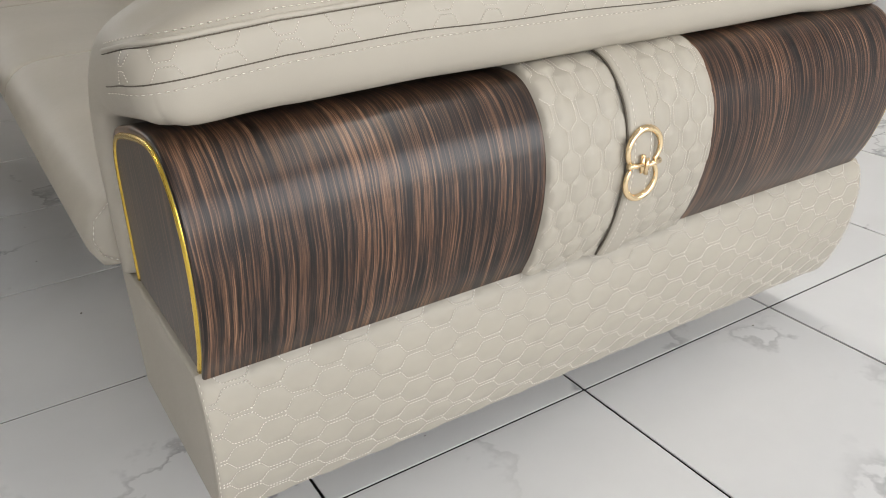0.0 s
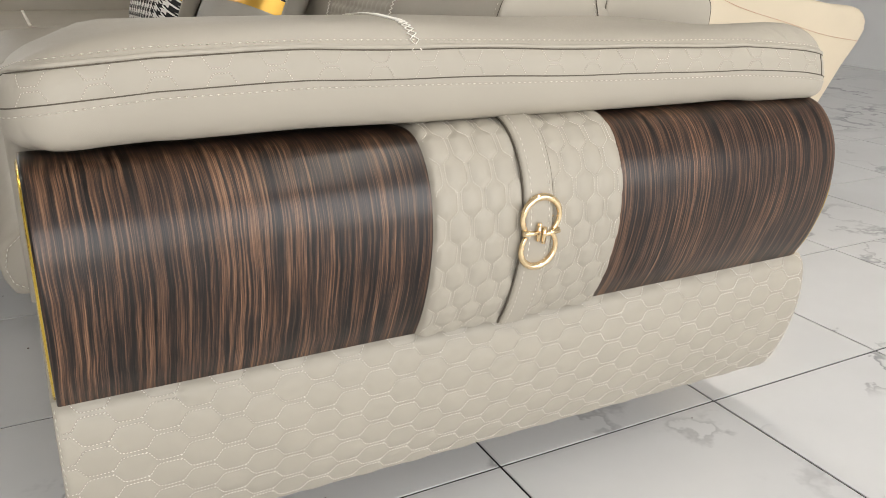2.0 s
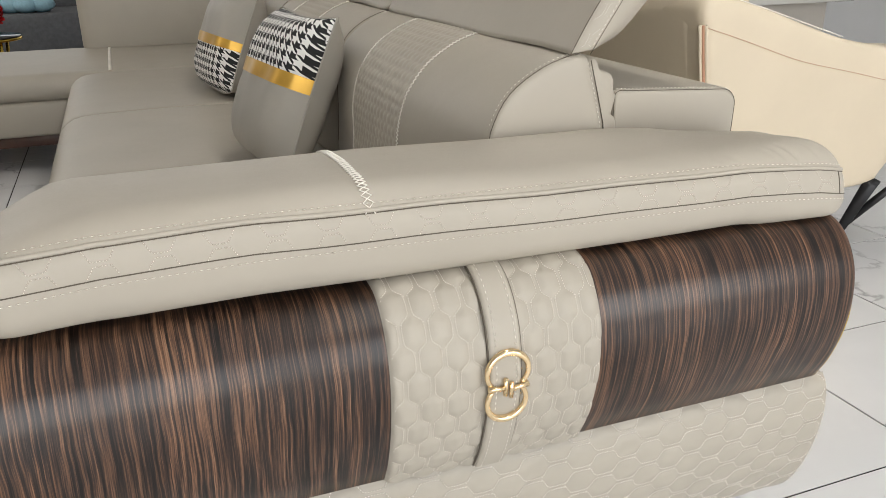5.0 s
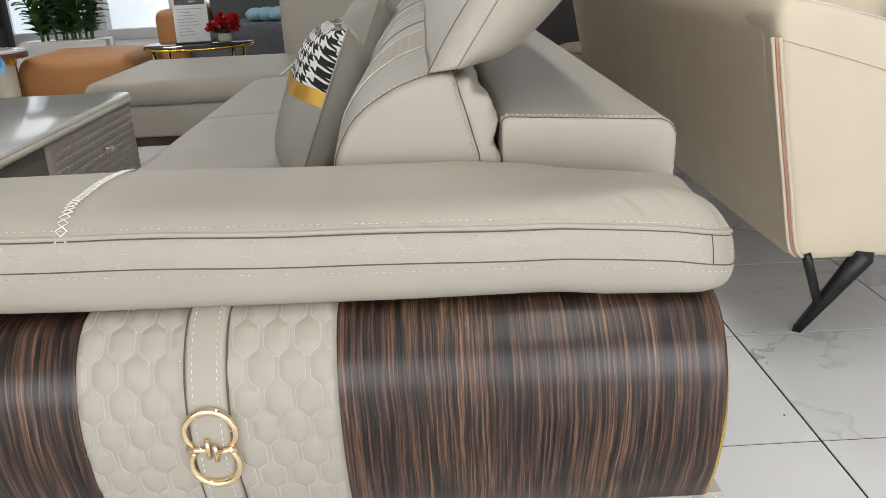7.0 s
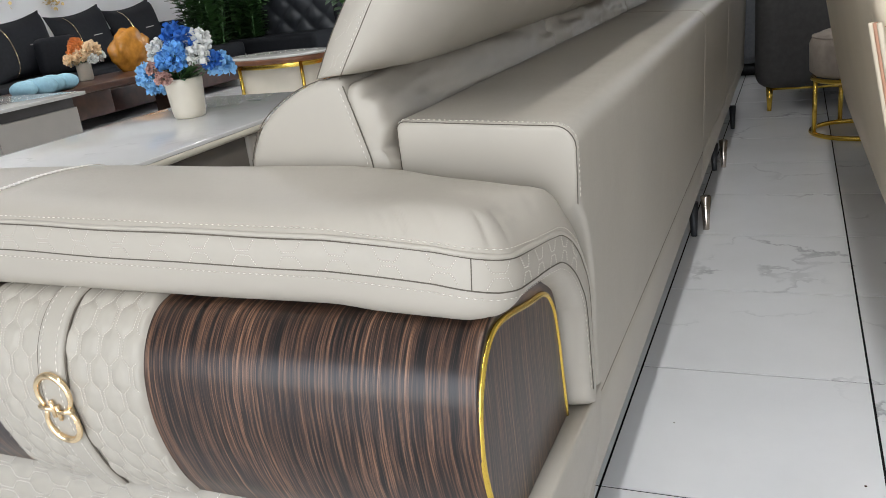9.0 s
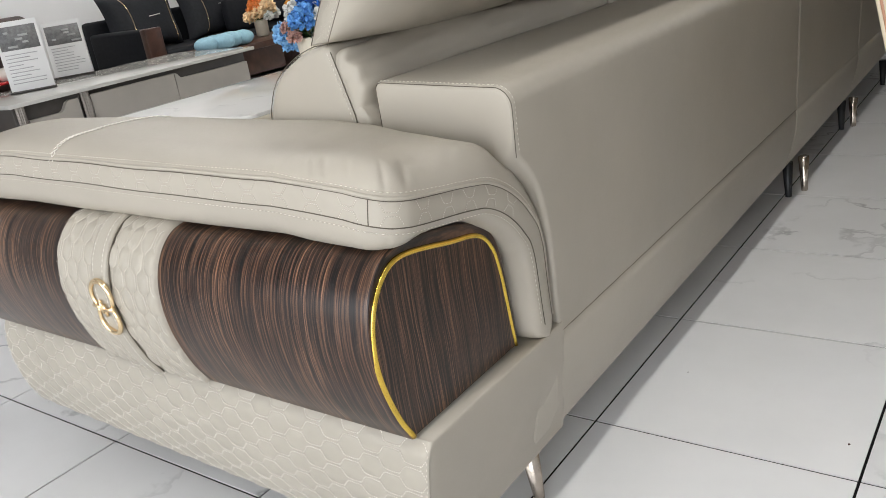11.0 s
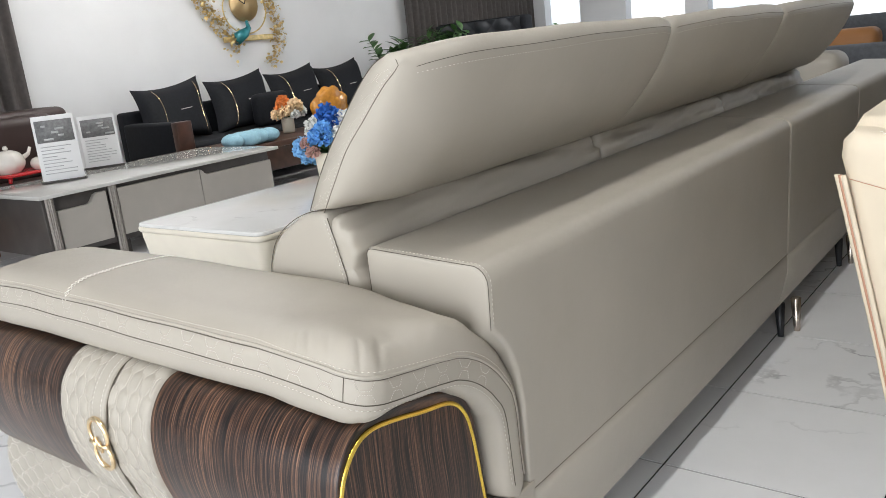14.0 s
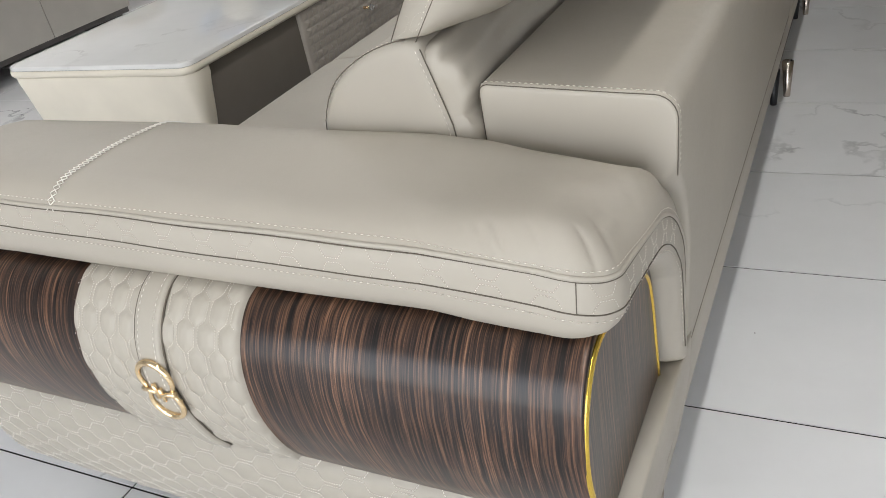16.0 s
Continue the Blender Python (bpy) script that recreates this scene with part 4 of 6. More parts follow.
def pillow(m, hound_up, label):
    """A square pillow in its own x (across), y (up) and z (front); its lower edge at y = 0."""
    ob = thing("throw_pillow", label, "pillow", "houndstooth throw pillows")
    W, H = 0.42, 0.42
    def surf(u, v, sg):
        a, b = 2 * u - 1, 2 * v - 1
        pinch = 1 - 0.07 * (1 - a * a) * abs(b) ** 3
        pin2 = 1 - 0.07 * (1 - b * b) * abs(a) ** 3
        t = max(0.0, (1 - a ** 4)) ** 0.55 * max(0.0, (1 - b ** 4)) ** 0.55
        w = noise.noise((u * 5, v * 5, sg * 3 + (7 if hound_up else 2))) * 0.006 * t
        return (a * W / 2 * pin2, H / 2 + b * H / 2 * pinch + 0.034 * abs(a) ** 3 * max(0.0, -b), sg * 0.090 * t + w)
    ug = spread(0, 1, 31)
    cut = [(0.0, 0.53), (0.53, 0.62), (0.62, 1.0)] if hound_up else [(0.0, 0.42), (0.42, 0.51), (0.51, 1.0)]
    mats = (M_LEATHER_DARK, M_GOLDBAND, M_HOUND) if hound_up else (M_HOUND, M_GOLDBAND, M_LEATHER_DARK)
    names = ("lower_panel", "gold_band", "upper_panel")
    for (a, b), mm, nm in zip(cut, mats, names):
        lift = 0.002 if nm == "gold_band" else 0.0
        part(nm, grid(lambda u, v: tuple(np.array(surf(u, v, 1)) + np.array([0, 0, lift])), ug, spread(a, b, max(4, int((b - a) * 32)))), mm, ob)
    part("back_panel", grid(lambda u, v: surf(u, v, -1), ug, spread(0, 1, 31)), M_LEATHER_DARK, ob, "plain greige leather back")
    rim_ = [surf(u, 0, 1) for u in ug] + [surf(1, v, 1) for v in ug[1:]] + [surf(u, 1, 1) for u in ug[::-1][1:]] + [surf(0, v, 1) for v in ug[::-1][1:-1]]
    part("piping", tube(rim_, 0.0035, 6, True), M_LEATHER_DARK, ob)
    ob.matrix_world = m
    return ob


def lean(x, y, z, back, turn):
    """Stands at a place, faces the room (-x), leans back and turns a little."""
    return Matrix.Translation((x, y, z)) @ Matrix.Rotation(radians(turn), 4, "Z") @ Matrix(((0, 0, -1, 0), (-1, 0, 0, 0), (0, 1, 0, 0), (0, 0, 0, 1))) @ Matrix.Rotation(radians(-back), 4, "X")


pillow(lean(0.345, 1.178, 0.462, 22.7, 7), True, "leaning pillow with houndstooth top, gold band and greige leather")
pillow(lean(0.36, 2.37, 0.462, 22, 8), False, "leaning pillow with greige top, gold band and houndstooth below")
pillow(lean(0.40, 2.60, 0.458, 20, 6), False, "leaning pillow with greige top, gold band and houndstooth below")

# ---- the coffee table ----
M_LACQUER = plain("taupe_lacquer", (0.36, 0.325, 0.28), 0.35, 0, 0.06)
table = thing("coffee_table", "low cream coffee table with polished white marble top", "table")
TX0, TX1, TY0, TY1 = -1.30, -0.492, 1.012, 2.415
part("table_top", slab(TX0 + 0.003, TX1 - 0.003, TY0 + 0.003, TY1 - 0.003, [(0.004, 0.514), (0.0, 0.517), (0.0, 0.525), (0.002, 0.529), (0.006, 0.530)], 0.045), M_TABLE_TOP, table, "polished white marble top").data.set_sharp_from_angle(angle=radians(50))
part("top_rim", slab(TX0, TX1, TY0, TY1, [(0.020, 0.488), (0.006, 0.492), (0.0, 0.500), (0.0, 0.510), (0.003, 0.515)], 0.045), M_TABLE, table, "cream lacquered rim").data.set_sharp_from_angle(angle=radians(50))
part("apron", slab(TX0 + 0.006, TX1 - 0.006, TY0 + 0.006, TY0 + 0.13, [(0.050, 0.215), (0.040, 0.222), (0.006, 0.44), (0.0, 0.47), (0.0, 0.491)], 0.052), M_TABLE, table, "cream lacquered end box").data.set_sharp_from_angle(angle=radians(50))
# darker copy of the taupe: shade and dark reflection put into the colour
part("body", rbox(TX0 + 0.05, TX1 - 0.034, TY0 + 0.06, TY1 - 0.05, 0.20, 0.493, 0.008), plain("shaded_taupe_lacquer", (0.15, 0.132, 0.112), 0.22, 0, 0.06), table, "recessed taupe lacquered body, darkened for the shade under the top")
part("drawer_box", rbox(TX0 + 0.02, TX1 - 0.018, TY1 - 0.79, TY1 - 0.01, 0.19, 0.493, 0.010), M_LACQUER, table, "taupe lacquered drawer box")
facets = bmesh.new()
nz_, ny_ = 9, 22
y0, y1, z0, z1 = TY1 - 0.775, TY1 - 0.025, 0.21, 0.480
xf = TX1 - 0.0175
for i in range(ny_):
    for j in range(nz_):
        ya, yb = y0 + (y1 - y0) * i / ny_, y0 + (y1 - y0) * (i + 1) / ny_
        za, zb = z0 + (z1 - z0) * j / nz_, z0 + (z1 - z0) * (j + 1) / nz_
        vs = [facets.verts.new(p) for p in ((xf, ya, za), (xf, yb, za), (xf, yb, zb), (xf, ya, zb), (xf + 0.006, ya * 0.3 + yb * 0.7, za * 0.35 + zb * 0.65))]
        for a, b in ((0, 1), (1, 2), (2, 3), (3, 0)):
            facets.faces.new((vs[a], vs[b], vs[4]))
bmesh.ops.remove_doubles(facets, verts=facets.verts, dist=1e-5)
drawer = part("drawer_front", facets, M_LACQUER, table, "taupe drawer front in raised facets", smooth=False)
part("knob_stem", tube([(xf, 2.04, 0.378), (xf + 0.03, 2.04, 0.378)], 0.006, 10), M_GOLD, drawer)
kb = bmesh.new()
bmesh.ops.create_icosphere(kb, subdivisions=1, radius=0.014)
bmesh.ops.translate(kb, verts=kb.verts, vec=(xf + 0.04, 2.04, 0.378))
M_CRYSTAL, nt_, b_ = mat("crystal")
b_.inputs["Base Color"].default_value, b_.inputs["Transmission Weight"].default_value, b_.inputs["Roughness"].default_value = (0.95, 0.95, 0.93, 1), 0.9, 0.02
part("knob", kb, M_CRYSTAL, drawer, "faceted crystal knob", smooth=False)
for x, y in ((TX0 + 0.09, TY0 + 0.1), (TX1 - 0.09, TY0 + 0.1), (TX0 + 0.09, TY1 - 0.1), (TX1 - 0.09, TY1 - 0.1)):
    part("leg", tube([(x, y, 0.23 if y < 1.5 else 0.21), (x, y, 0)], [0.02, 0.013], 12), M_BLACK, table, "black metal leg")

# ---- flowers ----
M_POT = plain("cream_ceramic", (0.72, 0.66, 0.54), 0.35, 0, 0.04)
M_LEAF = plain("green_leaf", (0.065, 0.15, 0.04), 0.5, 0, 0.4, 30)
PETALS = {"blue": plain("blue_petals", (0.16, 0.42, 0.86), 0.7, 0, 0.3, 40), "white": plain("white_petals", (0.80, 0.80, 0.76), 0.7, 0, 0.1, 40),
          "deep": plain("deep_blue_petals", (0.04, 0.17, 0.58), 0.7, 0, 0.3, 40), "sky": plain("pale_blue_petals", (0.30, 0.58, 0.90), 0.7, 0, 0.2, 40),
          "orange": plain("orange_petals", (0.85, 0.30, 0.07), 0.7, 0, 0.3, 40), "peach": plain("peach_petals", (0.90, 0.68, 0.42), 0.7, 0, 0.2, 40),
          "pink": plain("dusty_pink_petals", (0.55, 0.33, 0.28), 0.7, 0, 0.2, 40)}


def bloom(at, r, rng, n=190):
    """A loose round head of small cupped petals with rounded tips."""
    verts, faces = [], []
    base = Vector(at)
    for i in range(n):
        z = 1 - 1.6 * (i + 0.5) / n
        a = i * 2.39996 + rng.gauss(0, 0.25)
        q = math.sqrt(max(0.0, 1 - z * z))
        d = Vector((q * math.cos(a) + rng.gauss(0, 0.12), q * math.sin(a) + rng.gauss(0, 0.12), z + rng.gauss(0, 0.1))).normalized()
        side = d.cross(Vector((rng.gauss(0, 1), rng.gauss(0, 1), rng.gauss(0, 1)))).normalized()
        up = side.cross(d)
        k = r * rng.uniform(0.72, 1.08)
        s = r * rng.uniform(0.17, 0.27)
        tip = d * k + up * s * rng.uniform(0.3, 1.1)
        o = len(verts)
        verts += [base + d * k * 0.45, base + d * k * 0.78 + side * s * 0.8, base + tip * 0.97 + side * s * 0.62, base + tip * 1.03, base + tip * 0.97 - side * s * 0.62, base + d * k * 0.78 - side * s * 0.8, base + d * k * 0.86 + up * s * 0.2]
        faces += [(o + c, o + (c + 1) % 6, o + 6) for c in range(6)]
    return (verts, faces)


def leaf_blade(at, d, length, width, rng, verts, faces):
    d = Vector(d).normalized()
    side = d.cross(Vector((0, 0, 1)))
    side = side.normalized() if side.length > 0.1 else Vector((1, 0, 0))
    up = side.cross(d)
    o = len(verts)
    base = Vector(at)
    for t, w in ((0, 0.1), (0.3, 0.85), (0.6, 1.0), (0.85, 0.6), (1.0, 0.04)):
        p = base + d * length * t - up * length * 0.25 * t * t
        verts += [p - side * width / 2 * w + up * width * 0.12 * w, p, p + side * width / 2 * w + up * width * 0.12 * w]
    for i in range(4):
        a = o + 3 * i
        faces += [(a, a + 1, a + 4, a + 3), (a + 1, a + 2, a + 5, a + 4)]


def revolve(profile, n=40):
    return grid(lambda a, j: (profile[j][0] * math.cos(a), profile[j][0] * math.sin(a), profile[j][1]), [2 * math.pi * i / n for i in range(n + 1)], list(range(len(profile))))


def bouquet(name, at, pot, heads, label, seed):
    rng = random.Random(seed)
    ob = thing(name, label, "flowers")
    bm = revolve(pot)
    bmesh.ops.remove_doubles(bm, verts=bm.verts, dist=1e-5)
    part("pot", bm, M_POT, ob, "smooth cream ceramic pot")
    top = pot[-3][1]
    for colour, x, y, z, r in heads:
        fl = part("bloom", bloom((x, y, top + z), r, rng), PETALS[colour], ob)
        v, f = [], []
        st = tube([(x * 0.2, y * 0.2, top - 0.05), (x * 0.6, y * 0.6, top + z * 0.5), (x, y, top + z)], 0.002, 5)
        part("stem", st, M_LEAF, fl)
    v, f = [], []
    for i in range(26):
        a = rng.uniform(0, 6.28)
        leaf_blade((0.02 * math.cos(a), 0.02 * math.sin(a), top - 0.01), (math.cos(a), math.sin(a), rng.uniform(0.3, 1.2)), rng.uniform(0.08, 0.14), 0.03, rng, v, f)
    part("foliage", (v, f), M_LEAF, ob)
    ob.location = at
    return ob


POT = [(0.0, 0.0), (0.056, 0.0), (0.063, 0.006), (0.067, 0.03), (0.076, 0.135), (0.077, 0.155), (0.075, 0.160), (0.072, 0.155), (0.066, 0.04)]
bouquet("flower_vase", (-0.95, 1.86, 0.530), POT, [
    ("blue", 0.02, -0.07, 0.07, 0.062), ("deep", 0.06, 0.0, 0.13, 0.06), ("deep", -0.02, 0.03, 0.16, 0.06), ("sky", -0.11, -0.06, 0.02, 0.058),
    ("sky", -0.12, -0.02, -0.03, 0.05), ("white", -0.12, 0.04, 0.10, 0.058), ("white", 0.10, 0.02, 0.13, 0.055), ("white", 0.12, -0.03, 0.08, 0.052),
    ("blue", 0.06, -0.09, 0.10, 0.05), ("deep", 0.14, 0.03, 0.05, 0.045), ("sky", 0.14, 0.08, 0.03, 0.06), ("pink", 0.0, -0.11, 0.01, 0.035), ("pink", -0.05, -0.10, 0.05, 0.03), ("blue", -0.06, 0.08, 0.10, 0.06)],
    "blue and white artificial flowers in a cream pot on the table", 5)

# ---- the cream sofa ----
M_PIPING = plain("tan_piping", (0.50, 0.27, 0.17), 0.45)
cream = thing("cream_sofa", "cream leather sofa with tan piping on black metal legs", "sofa")
# side panel of its arm: sloping top, rounded front, in x and z
ARM = [(1.457, 0.805), (1.450, 0.845), (1.468, 0.882), (1.53, 0.874), (1.66, 0.838), (1.95, 0.745), (2.2, 0.70), (2.36, 0.682), (2.42, 0.63), (2.40, 0.57), (2.35, 0.50), (2.29, 0.40), (2.235, 0.315), (2.18, 0.275), (1.9, 0.268), (1.62, 0.268), (1.572, 0.275), (1.553, 0.305), (1.531, 0.42), (1.491, 0.62)]
ring = smooth_line(ARM, 90, True)
cc = ring.mean(axis=0)


def cream_arm(y0, y1):
    e = [(0.0, 0.25), (0.0, 0.08), (0.004, 0.035), (0.012, 0.014), (0.026, 0.004), (0.045, 0.0)]
    us = [(y0 + a, b) for a, b in e] + [(y1 - a, b) for a, b in e[::-1]]
    def f(u, j):
        y, k = u
        p = ring[j] + (cc - ring[j]) * k
        return (p[0], y + 0.066 * (p[1] - 0.55) * (1 if y0 > 2 else -1), p[1])
    return part("arm", grid(f, us, list(range(90)), closed_v=True, cap=True), M_CREAM, cream, "sloping cream leather arm")


cream_arm(0.825, 1.03)
cream_arm(2.75, 2.97)


def cream_back(u, j):
    y, k = u
    prof = [(1.563, 0.275), (1.531, 0.42), (1.491, 0.62), (1.457, 0.80), (1.452, 0.86), (1.475, 0.900), (1.54, 0.895), (1.60, 0.80), (1.66, 0.5), (1.66, 0.315)]
    x, z = prof[j]
    return (x + (1.56 - x) * k - 0.018 * (y - 0.87), y, z + (0.6 - z) * k)


part("back", grid(cream_back, [(0.87, 0.02), (0.90, 0.0), (1.4, 0), (2.0, 0), (2.8, 0), (3.05, 0.03), (3.15, 0.12), (3.18, 0.3)], list(range(10)), closed_v=True, cap=True), M_CREAM, cream, "tall cream leather back")
part("seat", rbox(1.62, 2.33, 1.04, 2.74, 0.30, 0.50, 0.05, 4), M_CREAM, cream)
part("back_cushion", rbox(1.60, 1.86, 1.05, 1.88, 0.50, 1.0, 0.10, 5), M_CREAM, cream, "plump cream back cushion")
part("back_cushion", rbox(1.60, 1.86, 1.88, 2.74, 0.50, 1.0, 0.10, 5), M_CREAM, cream, "plump cream back cushion")
corner = [(1.454, 0.807, 0.802), (1.470, 0.815, 0.72), (1.492, 0.823, 0.61), (1.522, 0.832, 0.46), (1.551, 0.840, 0.315), (1.572, 0.842, 0.283)]
for d, mm, r in ((0.0, M_PIPING, 0.0042), (-0.0085, M_CREAM, 0.005), (0.0085, M_CREAM, 0.005)):
    part("corner_piping", tube([(x + d * 0.75 + 0.001, y - d * 0.55 + 0.001, z) for x, y, z in smooth_line(corner, 24)], r, 8), mm, cream, "tan piping between cream welts" if mm is M_PIPING else "")
seamline = [(1.47, 0.795), (1.60, 0.755), (1.8, 0.69), (2.0, 0.645), (2.2, 0.60), (2.38, 0.575)]
part("seam", tube([(x, 0.8235 - 0.066 * (z - 0.55), z) for x, z in smooth_line(seamline, 24)], 0.0008, 6), M_PIPING, cream, "thin tan seam line")
zig = []
for i in range(40):
    x = 1.475 + i * 0.012
    z = np.interp(x, [1.47, 1.53, 1.66, 1.95], [0.879, 0.872, 0.836, 0.746])
    zig.append(tube([(x, 0.822, z), (x + 0.006, 0.837, z + 0.002), (x + 0.012, 0.822, z - 0.002)], 0.0015, 5))
tagged(part("zigzag_stitching", joined(zig), M_THREAD, cream, "white zigzag stitches"), kind="stuff")
for sy, y in ((1, 1.015), (-1, 3.0)):
    for sx, x in ((1, 1.670), (-1, 2.25)):
        part("leg", tube([(x + sx * 0.061, y - sy * 0.175 * (1 if sy > 0 else 0.4), 0.285), (x, y, 0.0)], [0.030, 0.014], 4), M_BLACK, cream, "black tapered metal leg")
        part("leg_strut", tube([(x - sx * 0.08, y - sy * 0.175 * (1 if sy > 0 else 0.4), 0.285), (x + sx * 0.022, y - sy * 0.06, 0.10)], 0.013, 6), M_BLACK, cream, "thin black strut")

# ---- far furniture ----
def simple(name, label, category, pieces, group=""):
    ob = thing(name, label, category, group)
    for nm, bx, mm, r in pieces:
        part(nm, rbox(*bx, r, 3), mm, ob)
    return ob


M_GREYWOOD = plain("dark_grey_wood", (0.07, 0.062, 0.056), 0.4, 0, 0.2, 12)
M_GREIGE = plain("greige_lacquer", (0.42, 0.39, 0.345), 0.4, 0, 0.05)
M_STONE = marble("grey_stone_top", (0.55, 0.54, 0.51), (0.33, 0.32, 0.31), 0.12, 2.0, 0.4, False)
cab = thing("low_cabinet", "long low grey cabinet with pale stone top and cream drawers", "cabinet")
part("top", rbox(-3.95, -3.02, 1.45, 3.32, 0.475, 0.50, 0.006), M_STONE, cab, "pale polished stone top")
part("carcass", rbox(-3.90, -3.10, 1.50, 3.27, 0.10, 0.474, 0.004), M_GREYWOOD, cab)
def drawer_front(outline):
    bm = bmesh.new()
    rows = [[bm.verts.new((x, y, z)) for y, z in outline] for x in (-3.11, -3.072, -3.068)]
    n = len(outline)
    for k in (0, 1):
        for i in range(n):
            bm.faces.new((rows[k][i], rows[k][(i + 1) % n], rows[k + 1][(i + 1) % n], rows[k + 1][i]))
    bm.faces.new(rows[0][::-1])
    bm.faces.new(rows[2])
    bmesh.ops.recalc_face_normals(bm, faces=bm.faces)
    return part("drawer", bm, M_GREIGE, cab, "cream drawer with a cut-out grip", smooth=False)


M_BRONZE = plain("bronze_grey_metal", (0.30, 0.27, 0.245), 0.42, 0.6, 0.08)
drawer_front([(1.57, 0.14), (1.90, 0.14), (1.90, 0.445), (1.84, 0.445), (1.82, 0.435), (1.79, 0.395), (1.77, 0.385), (1.57, 0.385)])
drawer_front([(1.98, 0.14), (2.615, 0.14), (2.615, 0.445), (1.98, 0.445)])
drawer_front([(2.62, 0.14), (3.26, 0.14), (3.26, 0.405), (2.68, 0.405), (2.66, 0.412), (2.64, 0.438), (2.625, 0.445), (2.62, 0.445)])
for y in (1.535, 1.95):
    flute = [(0.026 - 0.0028 * (k % 2)) for k in range(28)]
    part("pillar", grid(lambda z, k: (-3.075 + flute[k] * math.cos(k * math.pi / 14), y + flute[k] * math.sin(k * math.pi / 14), z), [0.0, 0.474], list(range(28)), closed_v=True, cap=True), M_BRONZE, cab, "ribbed bronze-grey metal pillar", smooth=False)
for y in (2.0, 3.2):
    part("foot", rbox(-3.85, -3.15, y, y + 0.05, 0, 0.11, 0.004), M_GREYWOOD, cab)

M_PAPER = plain("white_card", (0.78, 0.78, 0.77), 0.6, 0, 0.03)
M_INK = plain("grey_print", (0.22, 0.22, 0.22), 0.7, 0, 0.3, 60)
M_PALEINK = plain("pale_grey_print", (0.48, 0.48, 0.48), 0.7)


def sign_card(at, turn, w, h, seed, label="white printed card standing in a clear stand"):
    rng = random.Random(seed)
    ob = thing("sign_card", label, "sign", "printed sign cards")
    part("card", rbox(-w / 2, w / 2, -0.004, 0.004, 0.012, h, 0.001), M_PAPER, ob)
    part("stand", rbox(-w / 2 - 0.01, w / 2 + 0.01, -0.045, 0.045, 0, 0.012, 0.003), M_GREYWOOD, ob)
    part("picture", rbox(-w * 0.44, w * 0.44, -0.0065, -0.0045, h * 0.60, h * 0.93, 0), M_INK, ob, "printed photograph shown as a grey block")
    for i in range(5):
        x = rng.uniform(-w * 0.35, w * 0.2)
        part("picture_patch", rbox(x, x + w * rng.uniform(0.1, 0.25), -0.0085, -0.0065, h * (0.63 + 0.05 * i), h * (0.66 + 0.05 * i), 0), M_PALEINK, ob)
    for i in range(9):
        z = h * (0.53 - 0.05 * i)
        part("print_line", rbox(-w * 0.40, -w * 0.40 + w * rng.uniform(0.35, 0.8), -0.006, -0.0045, z, z + h * 0.012, 0), M_PALEINK, ob)
    ob.matrix_world = pose(*at, -6, 0, turn)
    return ob


sign_card((-3.55, 1.90, 0.50), 58, 0.26, 0.44, 1)
sign_card((-3.90, 2.40, 0.50), 58, 0.255, 0.385, 2)

M_REDLAC = plain("red_lacquer", (0.45, 0.012, 0.015), 0.25, 0, 0.1)
M_PEARL = plain("pearl_glaze", (0.72, 0.68, 0.62), 0.18, 0, 0.06)
tray = thing("tea_tray", "red lacquered tea tray on short legs", "tray")
part("tray", rbox(-0.16, 0.16, -0.26, 0.26, 0.040, 0.058, 0.008), M_REDLAC, tray)
for x in (-0.12, 0.12):
    for y in (-0.22, 0.22):
        part("leg", tube([(x, y, 0.048), (x * 1.05, y * 1.05, 0)], [0.018, 0.012], 8), M_REDLAC, tray)
tray.location = (-4.15, 1.99, 0.50)


def pot_round(name, label, at, r, spout=True):
    ob = thing(name, label, "tea set", "tea set")
    side = smooth_line([(r * 0.6, 0.0), (r * 0.95, r * 0.4), (r * 1.02, r * 0.8), (r * 0.8, r * 1.25), (r * 0.4, r * 1.47), (0.001, r * 1.52)], 22)
    bm = revolve([(0.0, 0.0)] + [tuple(p) for p in side], 28)
    part("body", bm, M_PEARL, ob)
    if spout:
        part("spout", tube([(0, r * 0.8, r * 0.8), (0, r * 1.4, r * 1.1), (0, r * 1.6, r * 1.5)], [r * 0.2, r * 0.13, r * 0.1], 8), M_PEARL, ob)
        part("lid_knob", tube([(0, 0, r * 1.5), (0, 0, r * 1.62), (0, 0, r * 1.8)], [r * 0.1, r * 0.2, r * 0.1], 8), M_PEARL, ob)
    else:
        part("handle", tube([(0, r * 0.9, r * 1.2), (0, r * 1.5, r * 1.0), (0, r * 0.95, r * 0.5)], r * 0.1, 8), M_PEARL, ob)
    ob.location = at
    return ob


pot_round("teapot", "pearl white glazed teapot on the red tray", (-4.15, 1.83, 0.558), 0.108)
pot_round("teacup", "small pearl white teacup on the red tray", (-4.12, 2.03, 0.558), 0.058, False)
pot_round("teacup", "small pearl white teacup on the red tray", (-4.15, 2.15, 0.558), 0.054, False)

